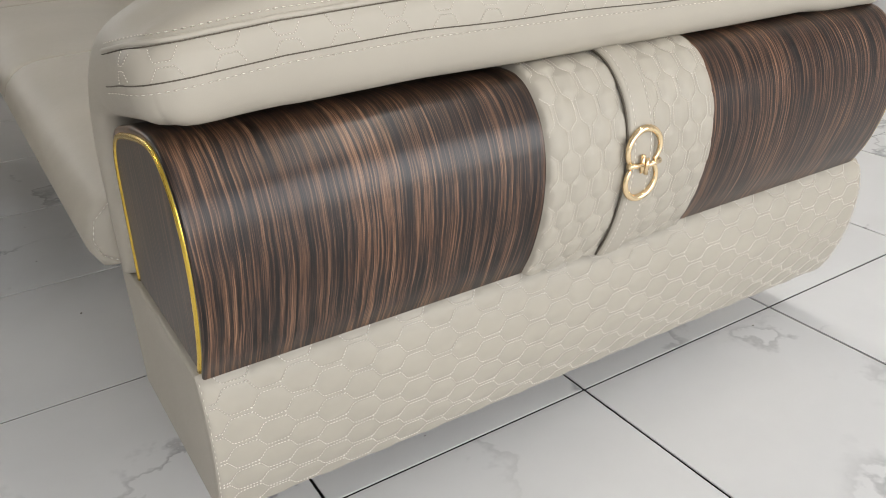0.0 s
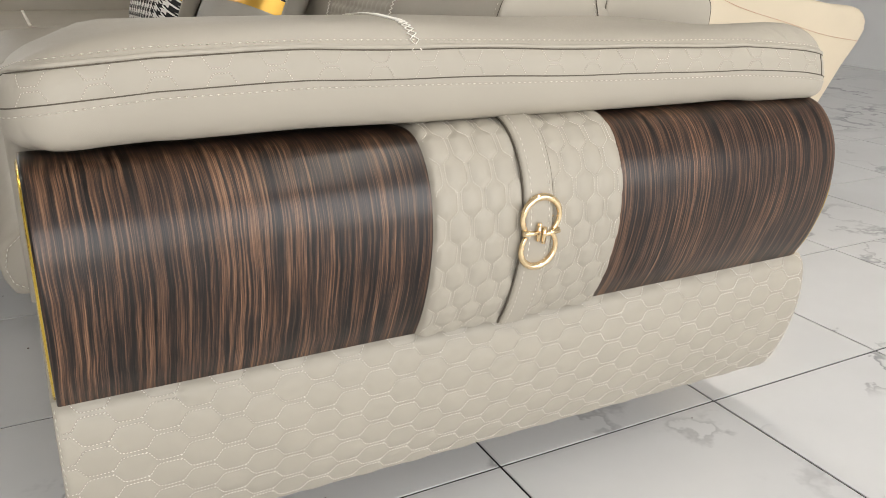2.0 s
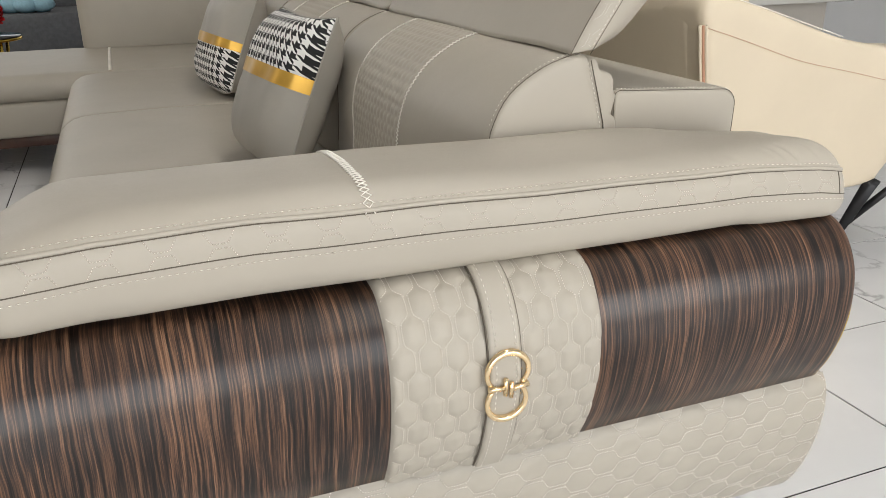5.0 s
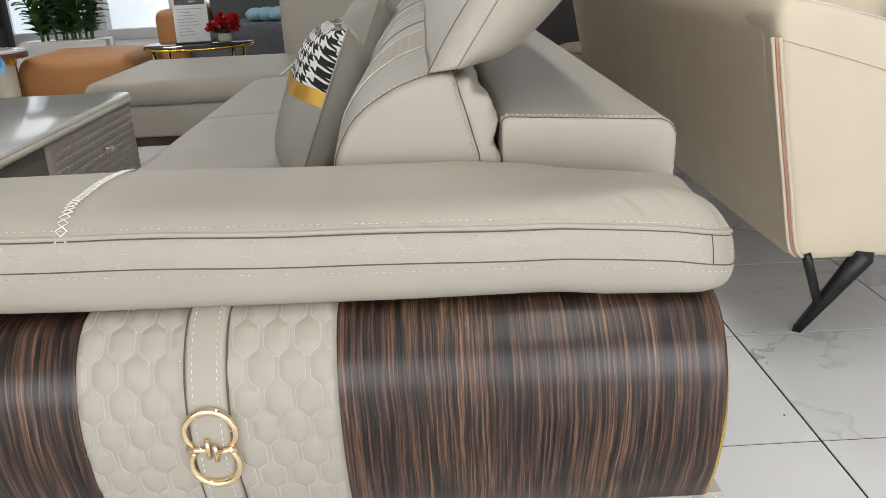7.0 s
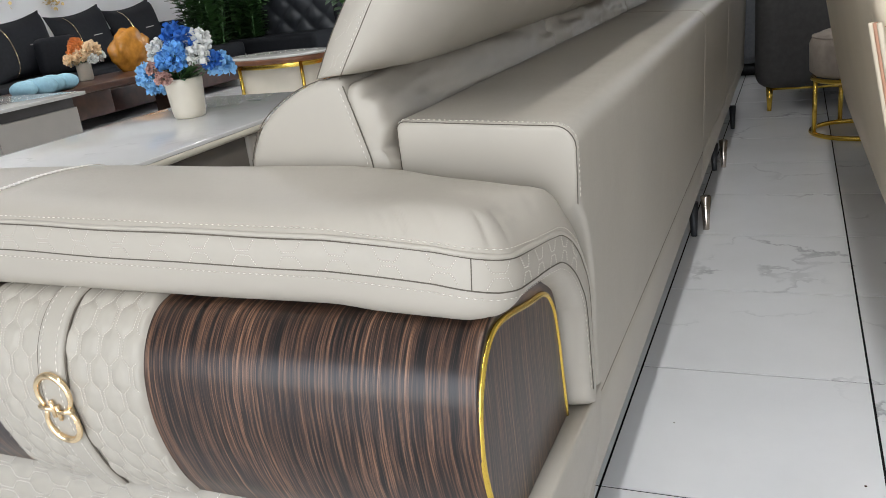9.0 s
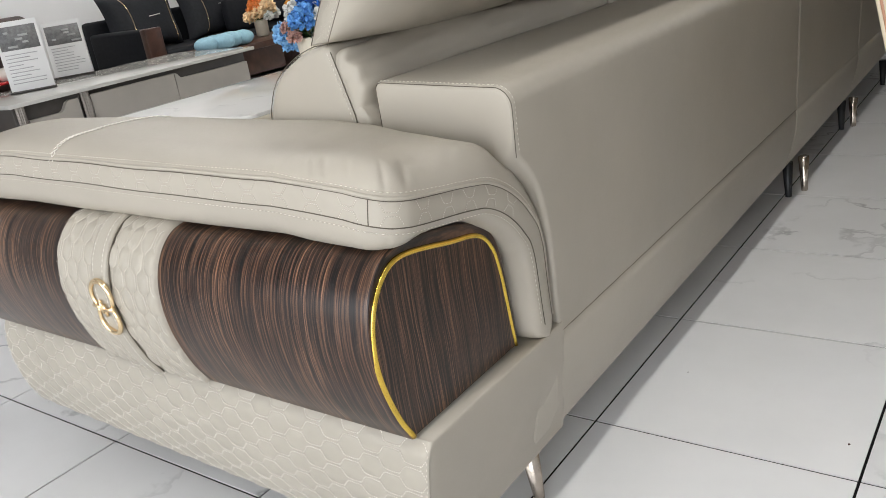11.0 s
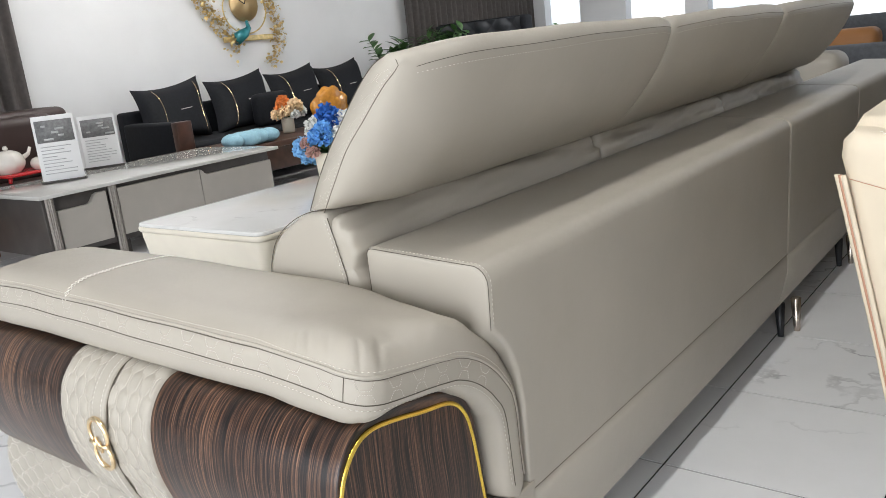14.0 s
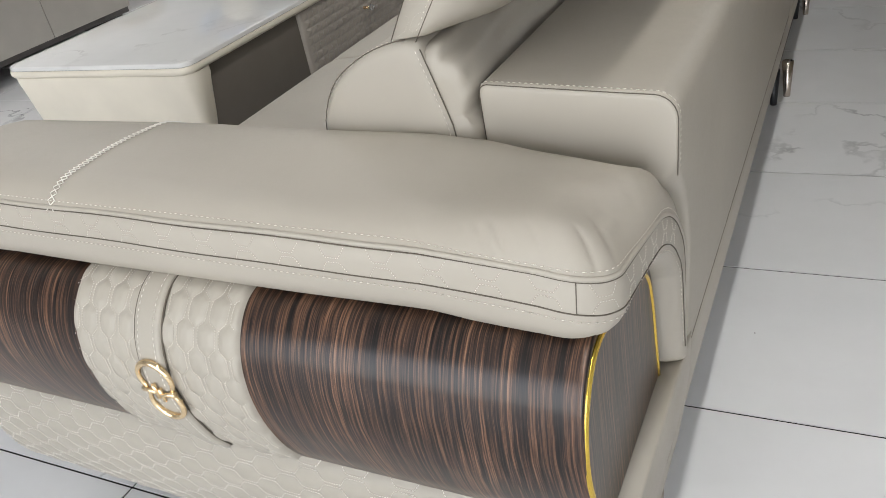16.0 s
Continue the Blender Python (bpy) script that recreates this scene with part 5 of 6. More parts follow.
# brown sofa with a wooden base, beside the window
M_BROWNLEA = leather("brown_leather", (0.045, 0.026, 0.022), 0.45)
M_REDWOOD = plain("reddish_wood", (0.19, 0.075, 0.032), 0.35, 0, 0.45, 9)
brown = thing("brown_sofa", "dark brown leather sofa on a reddish wooden base", "sofa")
part("base", rbox(-5.1, -4.10, 0.1, 1.62, 0.0, 0.30, 0.02), M_REDWOOD, brown, "solid reddish wooden base")
part("seat", rbox(-5.1, -4.15, 0.1, 1.62, 0.30, 0.46, 0.05, 4), M_BROWNLEA, brown)
part("back", rbox(-5.30, -4.85, 0.1, 2.72, 0.0, 0.96, 0.07, 4), M_BROWNLEA, brown)
part("back_cushion", rbox(-4.98, -4.72, 1.72, 2.55, 0.42, 0.92, 0.08, 4), M_BROWNLEA, brown)
part("seat", rbox(-5.1, -4.45, 1.64, 2.7, 0.10, 0.44, 0.05, 4), M_BROWNLEA, brown)

# black sofa with gold lines along the wall
black = thing("black_sofa", "long black fabric sofa with gold lines on a dark wooden frame", "sofa")
part("frame", rbox(-5.55, -4.55, 3.54, 7.4, 0.08, 0.30, 0.02), M_DARKWOOD, black, "dark brown wooden frame")
part("seat", rbox(-5.5, -4.60, 3.62, 7.35, 0.30, 0.48, 0.05, 4), M_BLACKFAB, black)
part("arm", rbox(-5.45, -4.62, 3.52, 3.67, 0.30, 0.69, 0.03, 3), M_BLACKFAB, black)
part("arm_cap", rbox(-4.66, -4.58, 3.52, 3.69, 0.08, 0.69, 0.01), M_DARKWOOD, black, "dark wooden arm post")
for y0, y1 in ((3.60, 4.38), (4.44, 5.22), (5.25, 5.99), (6.0, 6.75)):
    def cush(u, v):
        y = y0 + (y1 - y0) * u
        z = 0.46 + 0.58 * v
        t = max(0, 1 - (2 * u - 1) ** 4) ** 0.5 * max(0, 1 - (2 * v - 1) ** 4) ** 0.5
        a_, b_2 = 2 * u - 1, 2 * v - 1
        y -= (y1 - y0) * 0.06 * a_ * (1 - b_2 * b_2)
        z -= 0.05 * b_2 * (1 - a_ * a_) - 0.07 * (u - 0.5) * v
        return (-5.42 + 0.26 * (1 - v) + 0.16 * t, y + 0.10 * (v - 0.5), z)
    pl = part("back_cushion", grid(cush, spread(0, 1, 18), spread(0, 1, 18)), M_BLACKFAB, black)
    for k in (0.22, 0.86):
        if k > 0.5 and y0 > 4.38:
            continue
        part("gold_line", tube([(lambda p: (p[0] + 0.004, p[1], p[2]))(cush(k + 0.14 * (1 - v) * (1 if k < 0.5 else 0.4) * (v - 0.2), v)) for v in spread(0.05, 0.97, 14)], 0.0035, 6), M_GOLD, pl, "pale gold line")
    part("tag", tube([(lambda p: (p[0] + 0.004, p[1], p[2]))(cush(u, 0.55)) for u in spread(0.5, 0.68, 5)], 0.004, 6), M_PEARL, pl, "thin pale stitched bar")
part("small_cushion", rbox(-5.05, -4.90, 4.75, 5.2, 0.48, 0.82, 0.06, 4), M_BLACKFAB, black)
part("wall_panel_back", rbox(-5.60, -5.45, 3.56, 7.4, 0.1, 0.80, 0.03), M_BLACKFAB, black)

tea = thing("tea_table", "long dark reddish-brown wooden tea table", "table")
part("top", rbox(-4.45, -3.72, 3.0, 5.5, 0.40, 0.45, 0.008), M_DARKWOOD, tea)
part("leg_panel", rbox(-4.3, -3.8, 3.05, 3.15, 0, 0.40, 0.005), M_DARKWOOD, tea)
part("leg_panel", rbox(-4.3, -3.8, 5.35, 5.45, 0, 0.40, 0.005), M_DARKWOOD, tea)
part("drawer_box", rbox(-4.25, -3.78, 3.6, 4.3, 0.2, 0.40, 0.005), M_DARKWOOD, tea)
M_SKY = plain("pale_blue_plush", (0.30, 0.50, 0.60), 0.9, 0, 0.1, 60)
cloud = thing("cloud_cushion", "pale blue plush cloud-shaped cushion on the tea table", "cushion")
for dx, dy, r in ((0, 0, 0.10), (0.04, 0.13, 0.11), (-0.05, 0.12, 0.10), (0, 0.25, 0.11), (0.02, 0.37, 0.10), (-0.04, 0.35, 0.09), (0.05, -0.02, 0.08)):
    bm = bmesh.new()
    bmesh.ops.create_uvsphere(bm, u_segments=20, v_segments=12, radius=r)
    for v in bm.verts:
        v.co = Vector((v.co.x + dx, v.co.y + dy, v.co.z * 0.62 + 0.06))
    part("puff", bm, M_SKY, cloud)
cloud.location = (-3.85, 3.55, 0.452)

POT2 = [(0.0, 0.0), (0.05, 0.0), (0.06, 0.01), (0.062, 0.13), (0.064, 0.15), (0.060, 0.15), (0.055, 0.02)]
bouquet("flower_pot", (-4.2, 4.49, 0.45), POT2, [("orange", 0.0, -0.05, 0.09, 0.075), ("orange", -0.05, 0.02, 0.14, 0.07), ("peach", 0.09, 0.04, 0.09, 0.08), ("peach", 0.05, -0.06, 0.05, 0.07), ("white", 0.02, 0.15, 0.03, 0.07), ("peach", 0.03, -0.15, 0.03, 0.06),
        ("white", 0.12, 0.0, 0.02, 0.05), ("peach", -0.10, -0.05, 0.03, 0.05), ("white", -0.12, 0.0, 0.0, 0.045), ("peach", 0.03, 0.08, 0.12, 0.05)], "orange and peach artificial flowers in a cream pot", 9)
M_AMBER = plain("amber_wood", (0.55, 0.24, 0.03), 0.25, 0, 0.3, 20)
amber = thing("carved_ornament", "glossy amber carved wooden ornament", "ornament")
bm = bmesh.new()
bmesh.ops.create_icosphere(bm, subdivisions=4, radius=0.2)
for v in bm.verts:
    d = noise.noise(v.co * 9) * 0.10 + noise.noise(v.co * 22) * 0.04
    v.co = Vector((v.co.x * 0.6 * (1 + d * 3), v.co.y * 1.1 * (1 + d * 2), max(-0.17, v.co.z * (1 + d * 3))))
part("carving", bm, M_AMBER, amber)
amber.location = (-4.25, 5.13, 0.615)

# wall ornament: a clock in a spray of gold blossoms
clock = thing("wall_clock", "decorative wall clock in a gold ginkgo spray with green bird", "clock")
M_GINKGO = plain("antique_gold_leaf", (0.72, 0.56, 0.26), 0.4, 0.5, 0.3, 30)
M_TEAL = plain("teal_enamel", (0.03, 0.22, 0.25), 0.3, 0.2, 0.3, 20)
WX = ROOM[0] + 0.02
part("dial", tube([(WX, 5.40, 1.78), (WX + 0.03, 5.40, 1.78)], 0.19, 32), plain("pale_gold_dial", (0.55, 0.40, 0.20), 0.35, 0.6, 0.1), clock, "round pale gold dial")
part("ring", tube([(WX + 0.02, 5.40 + 0.30 * math.cos(a), 1.72 + 0.26 * math.sin(a)) for a in [math.radians(v) for v in range(0, 360, 8)]], 0.008, 6, True), M_GINKGO, clock)
for a, l in ((1.2, 0.14), (2.6, 0.10)):
    part("pointer", tube([(WX + 0.035, 5.40, 1.78), (WX + 0.035, 5.40 + l * math.cos(a), 1.78 + l * math.sin(a))], 0.005, 5), M_BLACK, clock)
part("branch_bar", rbox(WX, WX + 0.03, 5.05, 5.75, 1.38, 1.44, 0.01), M_GINKGO, clock)
part("bird", tube([(WX + 0.03, 5.2, 1.40), (WX + 0.04, 5.32, 1.46), (WX + 0.04, 5.40, 1.52), (WX + 0.04, 5.38, 1.60)], [0.07, 0.06, 0.03, 0.015], 8), M_TEAL, clock, "teal enamel bird")
rng = random.Random(3)
v, f = [], []
for i in range(620):
    side = rng.choice((-1, 1))
    t = rng.random()
    if side < 0:
        y, z = 4.72 + 0.5 * t + rng.gauss(0, 0.05), 1.95 - 0.65 * t + rng.gauss(0, 0.08)
    else:
        y, z = 5.62 + 0.22 * math.sin(t * 3) + rng.gauss(0, 0.05), 1.95 - 0.85 * t + rng.gauss(0, 0.04)
    leaf_blade((WX + rng.uniform(0.01, 0.05), y, z), (0.3, rng.uniform(-1, 1), rng.uniform(-1, 1)), 0.036, 0.034, rng, v, f)
tagged(part("gold_leaves", (v, f), M_GINKGO, clock, "many small gold leaves"), kind="stuff")

# curtains: pleated cloth on the west wall
M_CURTAIN = plain("grey_brown_curtain", (0.10, 0.088, 0.082), 0.9, 0, 0.15, 30)


def curtain(y0, y1, label):
    ob = thing("curtain", label, "curtain", "pleated curtains")
    n = int((y1 - y0) / 0.012)
    part("cloth", grid(lambda u, z: (ROOM[0] + 0.10 + 0.035 * math.sin(u * 2 * math.pi / 0.13) + 0.01 * math.sin(u * 31), u, z), spread(y0, y1, n), [0.02, 1.0, 2.0, 2.9]), M_CURTAIN, ob)
    part("rail", tube([(ROOM[0] + 0.10, y0 - 0.05, 2.92), (ROOM[0] + 0.10, y1 + 0.05, 2.92)], 0.015, 8), M_CHROME, ob)


curtain(1.2, 2.78, "grey-brown pleated curtain hanging to the floor")
curtain(8.08, 11.45, "grey-brown pleated curtain hanging to the floor")

# plants: arching stems with paired leaflets
def zz_plant(at, height, stems, label, seed, spread_=0.5):
    rng = random.Random(seed)
    ob = thing("potted_plant", label, "plant", "green potted plants")
    part("pot", rbox(-0.37, 0.37, -0.16, 0.16, -at[2], 0.34, 0.01), M_STONE, ob, "pale rectangular planter")
    for k in range(stems):
        a = rng.uniform(0, 6.28)
        x, y = rng.uniform(-0.25, 0.25), rng.uniform(-0.1, 0.1)
        tilt = rng.uniform(0.1, spread_)
        h = height * rng.uniform(0.7, 1.0)
        pts = [(x + math.cos(a) * tilt * h * t * t, y + math.sin(a) * tilt * h * t * t, 0.30 + h * t * (1 - 0.25 * tilt * t)) for t in spread(0, 1, 12)]
        st = part("stem", tube(pts, [0.012 - 0.0007 * i for i in range(12)], 6), M_LEAF, ob)
        v, f = [], []
        for i in range(2, 12):
            p, q = Vector(pts[i - 1]), Vector(pts[i])
            d = (q - p).normalized()
            sd = d.cross(Vector((math.sin(a + 1), math.cos(a + 1), 0.3))).normalized()
            for s in (-1, 1):
                leaf_blade(q, sd * s + d * 0.6, rng.uniform(0.13, 0.20), 0.085, rng, v, f)
                leaf_blade((p + q) / 2, sd * s * 0.8 + d * 0.3 + Vector((rng.gauss(0, 0.4), rng.gauss(0, 0.4), 0.2)), rng.uniform(0.10, 0.16), 0.075, rng, v, f)
        part("frond", (v, f), M_LEAF, st)
    ob.matrix_world = pose(*at, 0, 0, rng.uniform(-10, 10))
    return ob


zz_plant((-2.50, 6.62, 0.08), 0.80, 15, "lush green potted plant with glossy leaflets", 4)
zz_plant((-5.2, 8.2, 0.0), 1.05, 26, "tall green potted plant with glossy leaflets", 6, 0.35)
zz_plant((-5.0, 7.2, 0.0), 1.0, 14, "tall green potted plant with glossy leaflets", 8, 0.25)

# tan ottoman, side table and glass table beyond the chaise
M_TAN = leather("tan_leather", (0.42, 0.19, 0.065), 0.5)
ott = thing("ottoman", "round-cornered tan leather ottoman", "ottoman")
part("body", rbox(-2.34, -1.46, 5.2, 6.05, 0.03, 0.405, 0.11, 6), M_TAN, ott)
part("plinth", rbox(-2.24, -1.56, 5.3, 5.95, 0.0, 0.04, 0), M_BLACK, ott)
side = thing("side_table", "oval side table with stone top and wooden rim on gold legs", "table")
OVAL = [(a, math.cos(a), math.sin(a)) for a in [2 * math.pi * i / 56 for i in range(57)]]


def oval(cx, cy, profile):
    """An oval drum: rows of half length, half width and height."""
    return grid(lambda i, j: (cx + profile[j][0] * OVAL[i][1], cy + profile[j][1] * OVAL[i][2], profile[j][2]), list(range(57)), list(range(len(profile))))


part("top", oval(-2.66, 5.1, [(0.0, 0.0, 0.488), (0.46, 0.26, 0.488), (0.485, 0.285, 0.484), (0.49, 0.29, 0.476), (0.485, 0.285, 0.468), (0.0, 0.0, 0.468)]), M_STONE, side)
part("rim", oval(-2.66, 5.1, [(0.0, 0.0, 0.468), (0.488, 0.288, 0.468), (0.494, 0.294, 0.455), (0.488, 0.288, 0.430), (0.44, 0.25, 0.424), (0.0, 0.0, 0.424)]), M_REDWOOD, side, "reddish wooden rim")
part("gold_band", oval(-2.66, 5.1, [(0.40, 0.225, 0.424), (0.405, 0.23, 0.41), (0.40, 0.225, 0.385)]), M_GOLD_TRIM, side, "polished gold band")
part("drum", oval(-2.66, 5.1, [(0.0, 0.0, 0.424), (0.385, 0.21, 0.42), (0.385, 0.21, 0.03), (0.36, 0.19, 0.0), (0.0, 0.0, 0.0)]), M_POT, side, "cream lacquered drum")
for a in (222, 318, 38, 142):
    c, d = math.cos(math.radians(a)), math.sin(math.radians(a))
    part("upright", tube([(-2.66 + 0.41 * c, 5.1 + 0.235 * d, 0.424), (-2.66 + 0.41 * c, 5.1 + 0.235 * d, 0.0)], 0.015, 8), M_GOLD_TRIM, side, "slim gold upright")
gl = thing("glass_table", "low two-tier table with dark glass top and gold frame", "table")
M_DARKGLASS = plain("smoked_glass", (0.03, 0.03, 0.028), 0.05, 0, 0.02)
part("glass_top", oval(-0.98, 5.32, [(0.0, 0.0, 0.450), (0.40, 0.31, 0.450), (0.405, 0.315, 0.444), (0.40, 0.31, 0.438), (0.0, 0.0, 0.438)]), M_DARKGLASS, gl, "smoked glass top")
part("ring", tube([(-0.98 + 0.40 * c, 5.32 + 0.31 * d, 0.430) for _, c, d in OVAL[:-1]], 0.010, 8, True), M_GOLD_TRIM, gl, "gold metal ring")
part("lower_top", oval(-0.62, 5.02, [(0.0, 0.0, 0.335), (0.56, 0.33, 0.335), (0.57, 0.34, 0.322), (0.56, 0.33, 0.300), (0.0, 0.0, 0.300)]), M_REDWOOD, gl, "reddish wooden lower top")
for a in (40, 140, 220, 320):
    c, d = math.cos(math.radians(a)), math.sin(math.radians(a))
    part("leg", tube([(-0.98 + 0.38 * c, 5.32 + 0.29 * d, 0.43), (-0.98 + 0.34 * c, 5.32 + 0.26 * d, 0.0)], 0.012, 8), M_GOLD_TRIM, gl, "slim gold leg")
    part("leg", tube([(-0.62 + 0.45 * c, 5.02 + 0.26 * d, 0.30), (-0.62 + 0.42 * c, 5.02 + 0.24 * d, 0.0)], 0.012, 8), M_GOLD_TRIM, gl, "slim gold leg")
sign_card((-1.01, 5.3, 0.45), 8, 0.245, 0.46, 5)
rose = bouquet("red_flowers", (-0.79, 5.36, 0.45), [(0.0, 0.0), (0.04, 0.0), (0.05, 0.01), (0.05, 0.05), (0.05, 0.06), (0.046, 0.06), (0.04, 0.02)], [], "bunch of red artificial flowers in a small pot", 3)
rng = random.Random(8)
for i in range(9):
    part("bloom", bloom((rng.uniform(-0.09, 0.09), rng.uniform(-0.09, 0.09), 0.11 + rng.uniform(-0.03, 0.06)), 0.05, rng), M_REDLAC, rose)

# slate and tan sofas far behind
M_SLATE = plain("slate_fabric", (0.10, 0.105, 0.115), 0.8, 0, 0.2, 40)
slate = thing("slate_sofa", "slate grey fabric sofa with tan end cushions", "sofa")
part("seat", rbox(-1.5, 1.6, 6.9, 7.9, 0.12, 0.46, 0.06, 4), M_SLATE, slate)
part("back", rbox(-1.5, 1.6, 7.8, 8.2, 0.12, 0.95, 0.08, 4), M_SLATE, slate)
part("arm", rbox(-1.78, -1.5, 6.85, 8.2, 0.12, 0.62, 0.08, 4), M_TAN, slate, "tan leather arm")
part("cushion", rbox(-0.1, 0.35, 7.3, 7.6, 0.46, 0.85, 0.08, 4), M_TAN, slate, "tan leather cushion")
part("foot", rbox(-1.6, 1.5, 7.0, 8.1, 0, 0.12, 0.0), M_BLACK, slate)
copy_thing(cloud, pose(-0.55, 7.15, 0.462, 0, 0, 80))
tuft = thing("tufted_sofa", "charcoal tufted leather high-back sofa", "sofa")
part("seat", rbox(-5.4, -4.0, 7.9, 8.8, 0.1, 0.46, 0.06, 4), M_BLACKFAB, tuft)
def tufted(x, z):
    u, w = x / 0.16, z / 0.16
    d = abs(math.sin(math.pi * (u + w) / 2) * math.sin(math.pi * (u - w) / 2))
    return (x, 8.55 - 0.05 * d ** 0.5 - 0.04, z)
part("tufted_back", grid(tufted, spread(-5.4, -4.0, 60), spread(0.4, 1.35, 44)), plain("charcoal_leather", (0.035, 0.038, 0.044), 0.35, 0, 0.2, 10), tuft, "diamond-tufted charcoal back")
part("back_board", rbox(-5.42, -3.98, 8.55, 8.75, 0.1, 1.37, 0.04), M_BLACKFAB, tuft)
part("foot", rbox(-5.3, -4.1, 8.0, 8.7, 0, 0.1, 0), M_BLACK, tuft)

# grey armchair and round stool behind the back
M_CHARCOAL = plain("dark_grey_fabric", (0.055, 0.052, 0.05), 0.85, 0, 0.2, 40)
arm = thing("armchair", "dark grey upholstered armchair on gold metal legs", "chair")
part("shell", rbox(1.12, 2.0, 4.15, 5.0, 0.13, 0.46, 0.08, 4), M_CHARCOAL, arm)
part("back", rbox(1.12, 2.0, 4.1, 4.4, 0.13, 0.98, 0.10, 4), M_CHARCOAL, arm)
for x, y in ((1.2, 4.2), (1.92, 4.2), (1.2, 4.9), (1.92, 4.9)):
    part("leg", tube([(x, y, 0.14), (x, y, 0)], [0.02, 0.012], 8), M_GOLD_TRIM, arm, "gold metal leg")
part("rail", tube([(1.2, 4.2, 0.13), (1.92, 4.2, 0.13)], 0.012, 8), M_GOLD_TRIM, arm)
stool = thing("round_stool", "round cream velvet stool on a gold ring frame", "stool")
M_VELVET = plain("cream_velvet", (0.42, 0.36, 0.30), 0.9, 0, 0.15, 25)
part("cushion", revolve([(0.0, 0.29), (0.20, 0.29), (0.225, 0.31), (0.23, 0.44), (0.215, 0.475), (0.17, 0.495), (0.0, 0.50)], 40), M_VELVET, stool)
part("welt", tube([(0.215 * math.cos(a), 0.215 * math.sin(a), 0.474) for a in [math.radians(v) for v in range(0, 360, 8)]], 0.005, 6, True), M_VELVET, stool)
for z in (0.012, 0.275):
    part("ring", tube([(0.21 * math.cos(a), 0.21 * math.sin(a), z) for a in [math.radians(v) for v in range(0, 360, 8)]], 0.012, 8, True), M_GOLD_TRIM, stool, "gold metal ring")
for k in range(4):
    a = math.radians(20 + 90 * k)
    part("post", tube([(0.21 * math.cos(a), 0.21 * math.sin(a), 0.01), (0.21 * math.cos(a), 0.21 * math.sin(a), 0.28)], 0.011, 8), M_GOLD_TRIM, stool)
stool.location = (1.62, 3.58, 0)
dark = thing("grey_sofa", "long charcoal grey sofa standing across the aisle", "sofa")
part("seat", rbox(0.0, 1.9, 5.6, 6.5, 0.1, 0.45, 0.06, 4), M_SLATE, dark)
part("back", rbox(0.0, 1.9, 5.4, 5.7, 0.1, 0.80, 0.08, 4), M_SLATE, dark)
part("foot", rbox(0.1, 1.8, 5.6, 6.4, 0, 0.1, 0), M_BLACK, dark)
# stone table with a cream figurine beyond the cream sofa
st = simple("display_table", "greige display table with a grey stone top", "table", [("top", (2.75, 3.9, 2.6, 4.0, 0.66, 0.70), M_STONE, 0.01), ("body", (2.85, 3.8, 2.7, 3.9, 0, 0.66), M_GREIGE, 0.01)])
fig = thing("figurine", "glossy cream porcelain ornament in rounded clumps", "ornament")
bm = bmesh.new()
bmesh.ops.create_icosphere(bm, subdivisions=4, radius=0.16)
for v in bm.verts:
    d = noise.noise(v.co * 14) * 0.5
    v.co = Vector((v.co.x * 1.6 * (1 + d), v.co.y * (1 + d), max(-0.11, v.co.z * 0.9 * (1 + d))))
part("porcelain", bm, M_PEARL, fig)
fig.location = (3.0, 2.85, 0.81)

# ---- ceiling lamps: added fill panels and the strip ----
M_PANEL, nt_, b_ = mat("lamp_panel")
b_.inputs["Emission Color"].default_value, b_.inputs["Emission Strength"].default_value = (1, 0.945, 0.86, 1), 6.0
# panels for the added fill lamps, out of view
for lx, ly, watts in FILL_LAMPS:
    lamp = thing("ceiling_lamp", "square white ceiling lamp panel, lit, added out of view as fill light", "lamp", "ceiling lamps")
    part("diffuser", rbox(lx - HALF, lx + HALF, ly - HALF, ly + HALF, CEIL - 0.06, CEIL - 0.03, 0), M_PANEL, lamp, smooth=False)
    part("frame", rbox(lx - HALF - 0.04, lx + HALF + 0.04, ly - HALF - 0.04, ly + HALF + 0.04, CEIL - 0.03, CEIL, 0), M_BLACK, lamp, smooth=False)

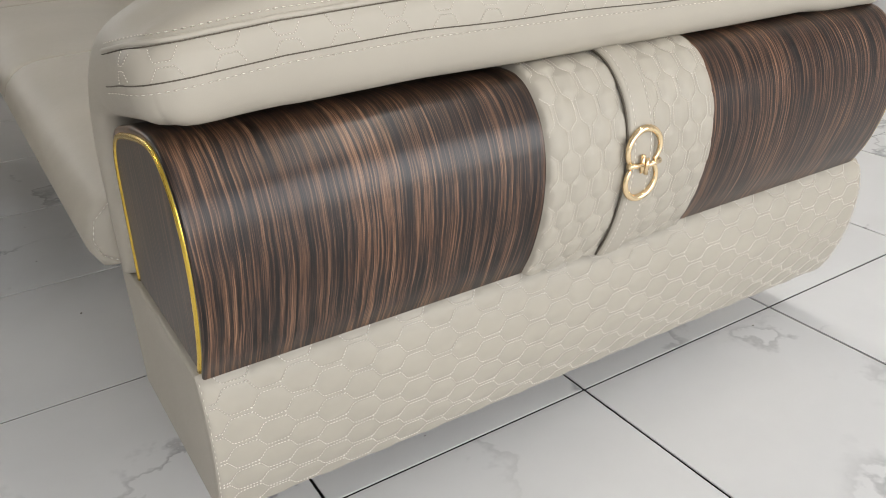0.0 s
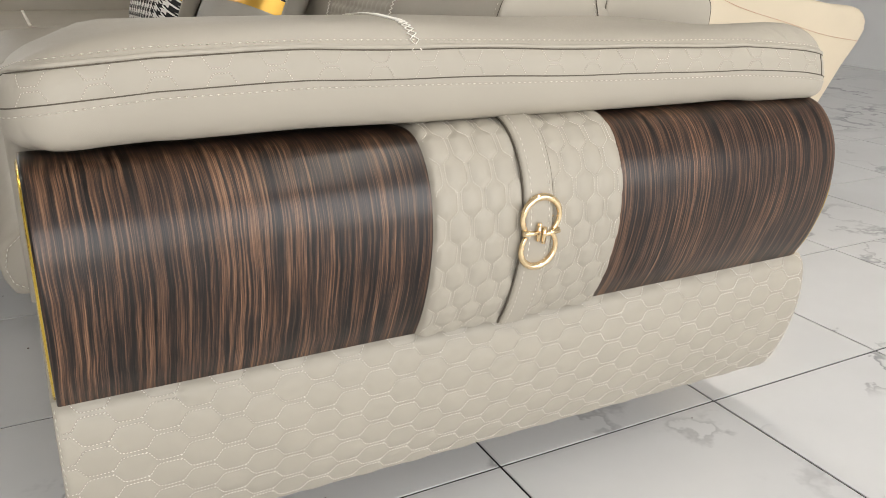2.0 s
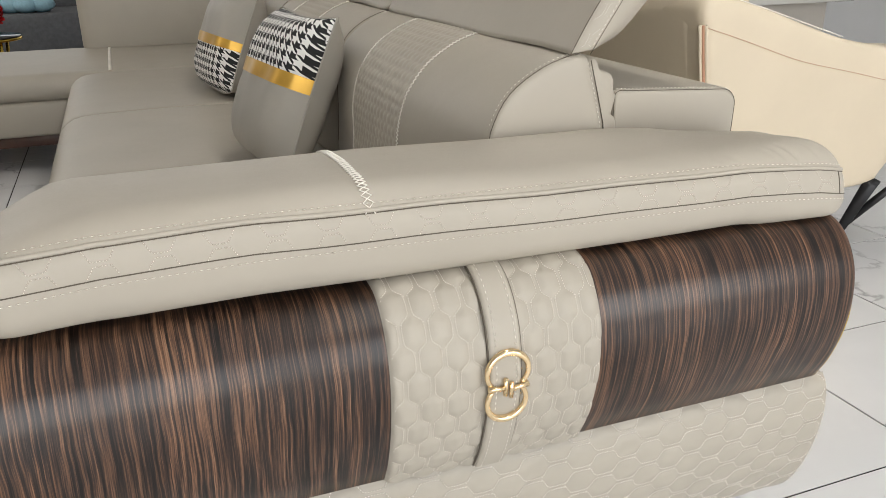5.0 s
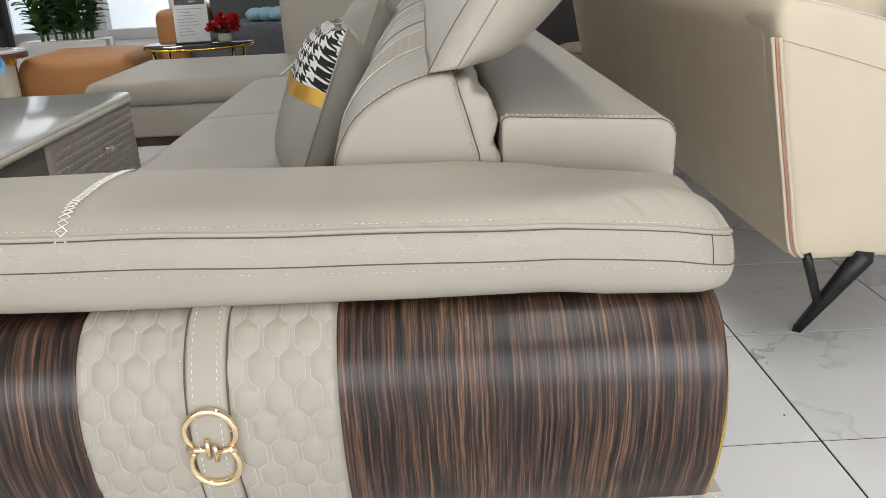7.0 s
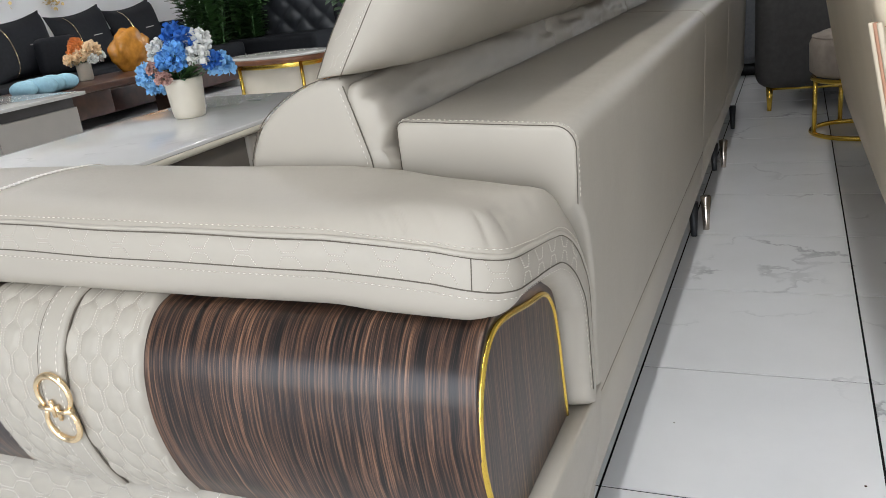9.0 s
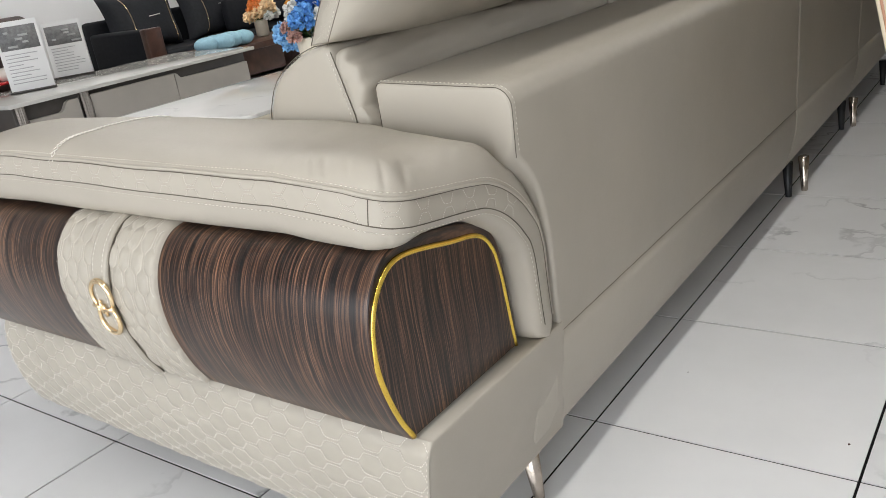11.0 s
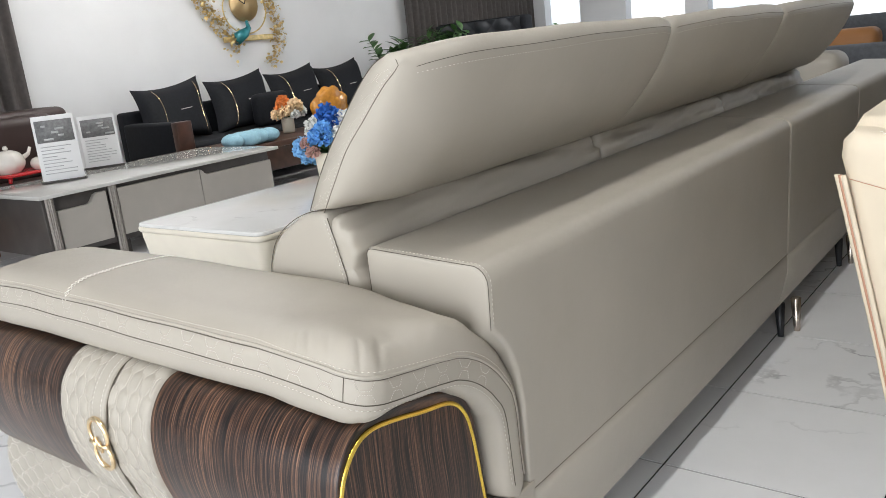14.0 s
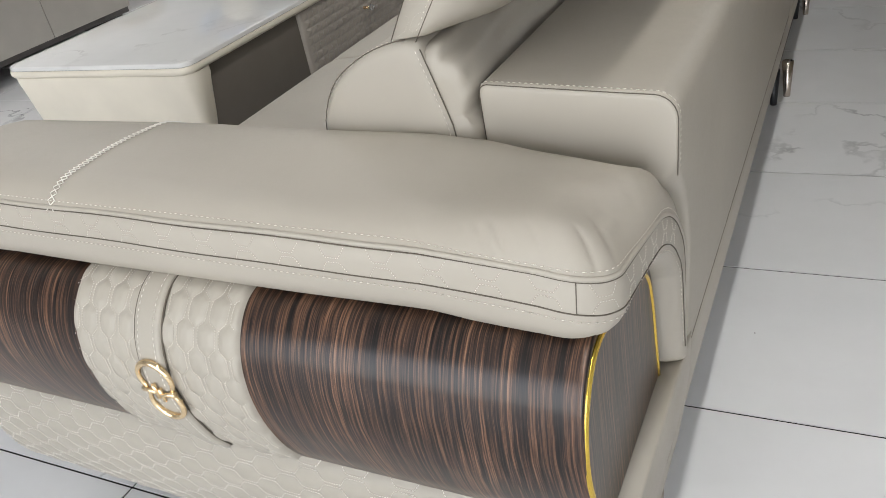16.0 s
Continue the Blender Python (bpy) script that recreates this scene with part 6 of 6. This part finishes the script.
strip = thing("strip_lamp", "long narrow white ceiling strip lamp, lit", "lamp")
part("diffuser", rbox(STRIP_X - 0.06, STRIP_X + 0.06, STRIP_Y0, STRIP_Y1, CEIL - 0.04, CEIL - 0.02, 0), M_PANEL, strip, smooth=False)
part("frame", rbox(STRIP_X - 0.08, STRIP_X + 0.08, STRIP_Y0 - 0.02, STRIP_Y1 + 0.02, CEIL - 0.02, CEIL, 0), M_WALL, strip, smooth=False)

# ---- floor tiles ----
T = 0.5
me = bpy.data.meshes.new("floor_tile")
bm = bmesh.new()
bmesh.ops.create_cube(bm, size=1.0)
for v in bm.verts:
    k = T / 2 - 0.0024 - (0.0003 if v.co.z > 0 else 0)
    v.co = Vector((math.copysign(k, v.co.x), math.copysign(k, v.co.y), 0.0 if v.co.z > 0 else -0.0022))
bm.to_mesh(me)
bm.free()
me.materials.append(M_TILE)
rest_v, rest_f = [], []
for i in range(math.floor(X0 / T), math.ceil(X1 / T)):
    for j in range(math.floor(Y0 / T), math.ceil(Y1 / T)):
        cx, cy = (i + 0.5) * T, (j + 0.5) * T
        if -2.0 < cx < 3.6 and -2.0 < cy < 4.6:
            ob = new("floor_tile", me)
            ob.location = (cx, cy, 0)
            ob.parent = floor
        else:
            o = len(rest_v)
            rest_v += [(cx + v.co.x, cy + v.co.y, v.co.z) for v in me.vertices]
            rest_f += [tuple(o + k for k in p.vertices) for p in me.polygons]
rng = random.Random(12)
specks = bmesh.new()
for x, y in [(0.2, 0.052), (0.913, -0.03), (1.51, 0.30), (1.30, 0.17)] + [(rng.uniform(-0.4, 2.3), rng.uniform(-0.9, 1.6)) for _ in range(16)]:
    r = rng.uniform(0.0012, 0.003)
    bmesh.ops.create_icosphere(specks, subdivisions=1, radius=r, matrix=Matrix.Translation((x, y, r * 0.3)) @ Matrix.Diagonal((1, rng.uniform(0.5, 1.5), 0.4, 1)))
tagged(part("floor_specks", specks, M_DARKWOOD, floor), kind="stuff")
tagged(part("floor_tiles_beyond", (rest_v, rest_f), M_TILE, floor, smooth=False), kind="stuff")

# ---- true size ----
for mesh in bpy.data.meshes:
    mesh.transform(Matrix.Scale(S, 4))
for ob in scene.objects:
    if ob.type in ("MESH", "EMPTY") and ob.parent is None:
        ob.location = ob.location * S
    elif ob.type == "MESH":
        ob.location = ob.location * S
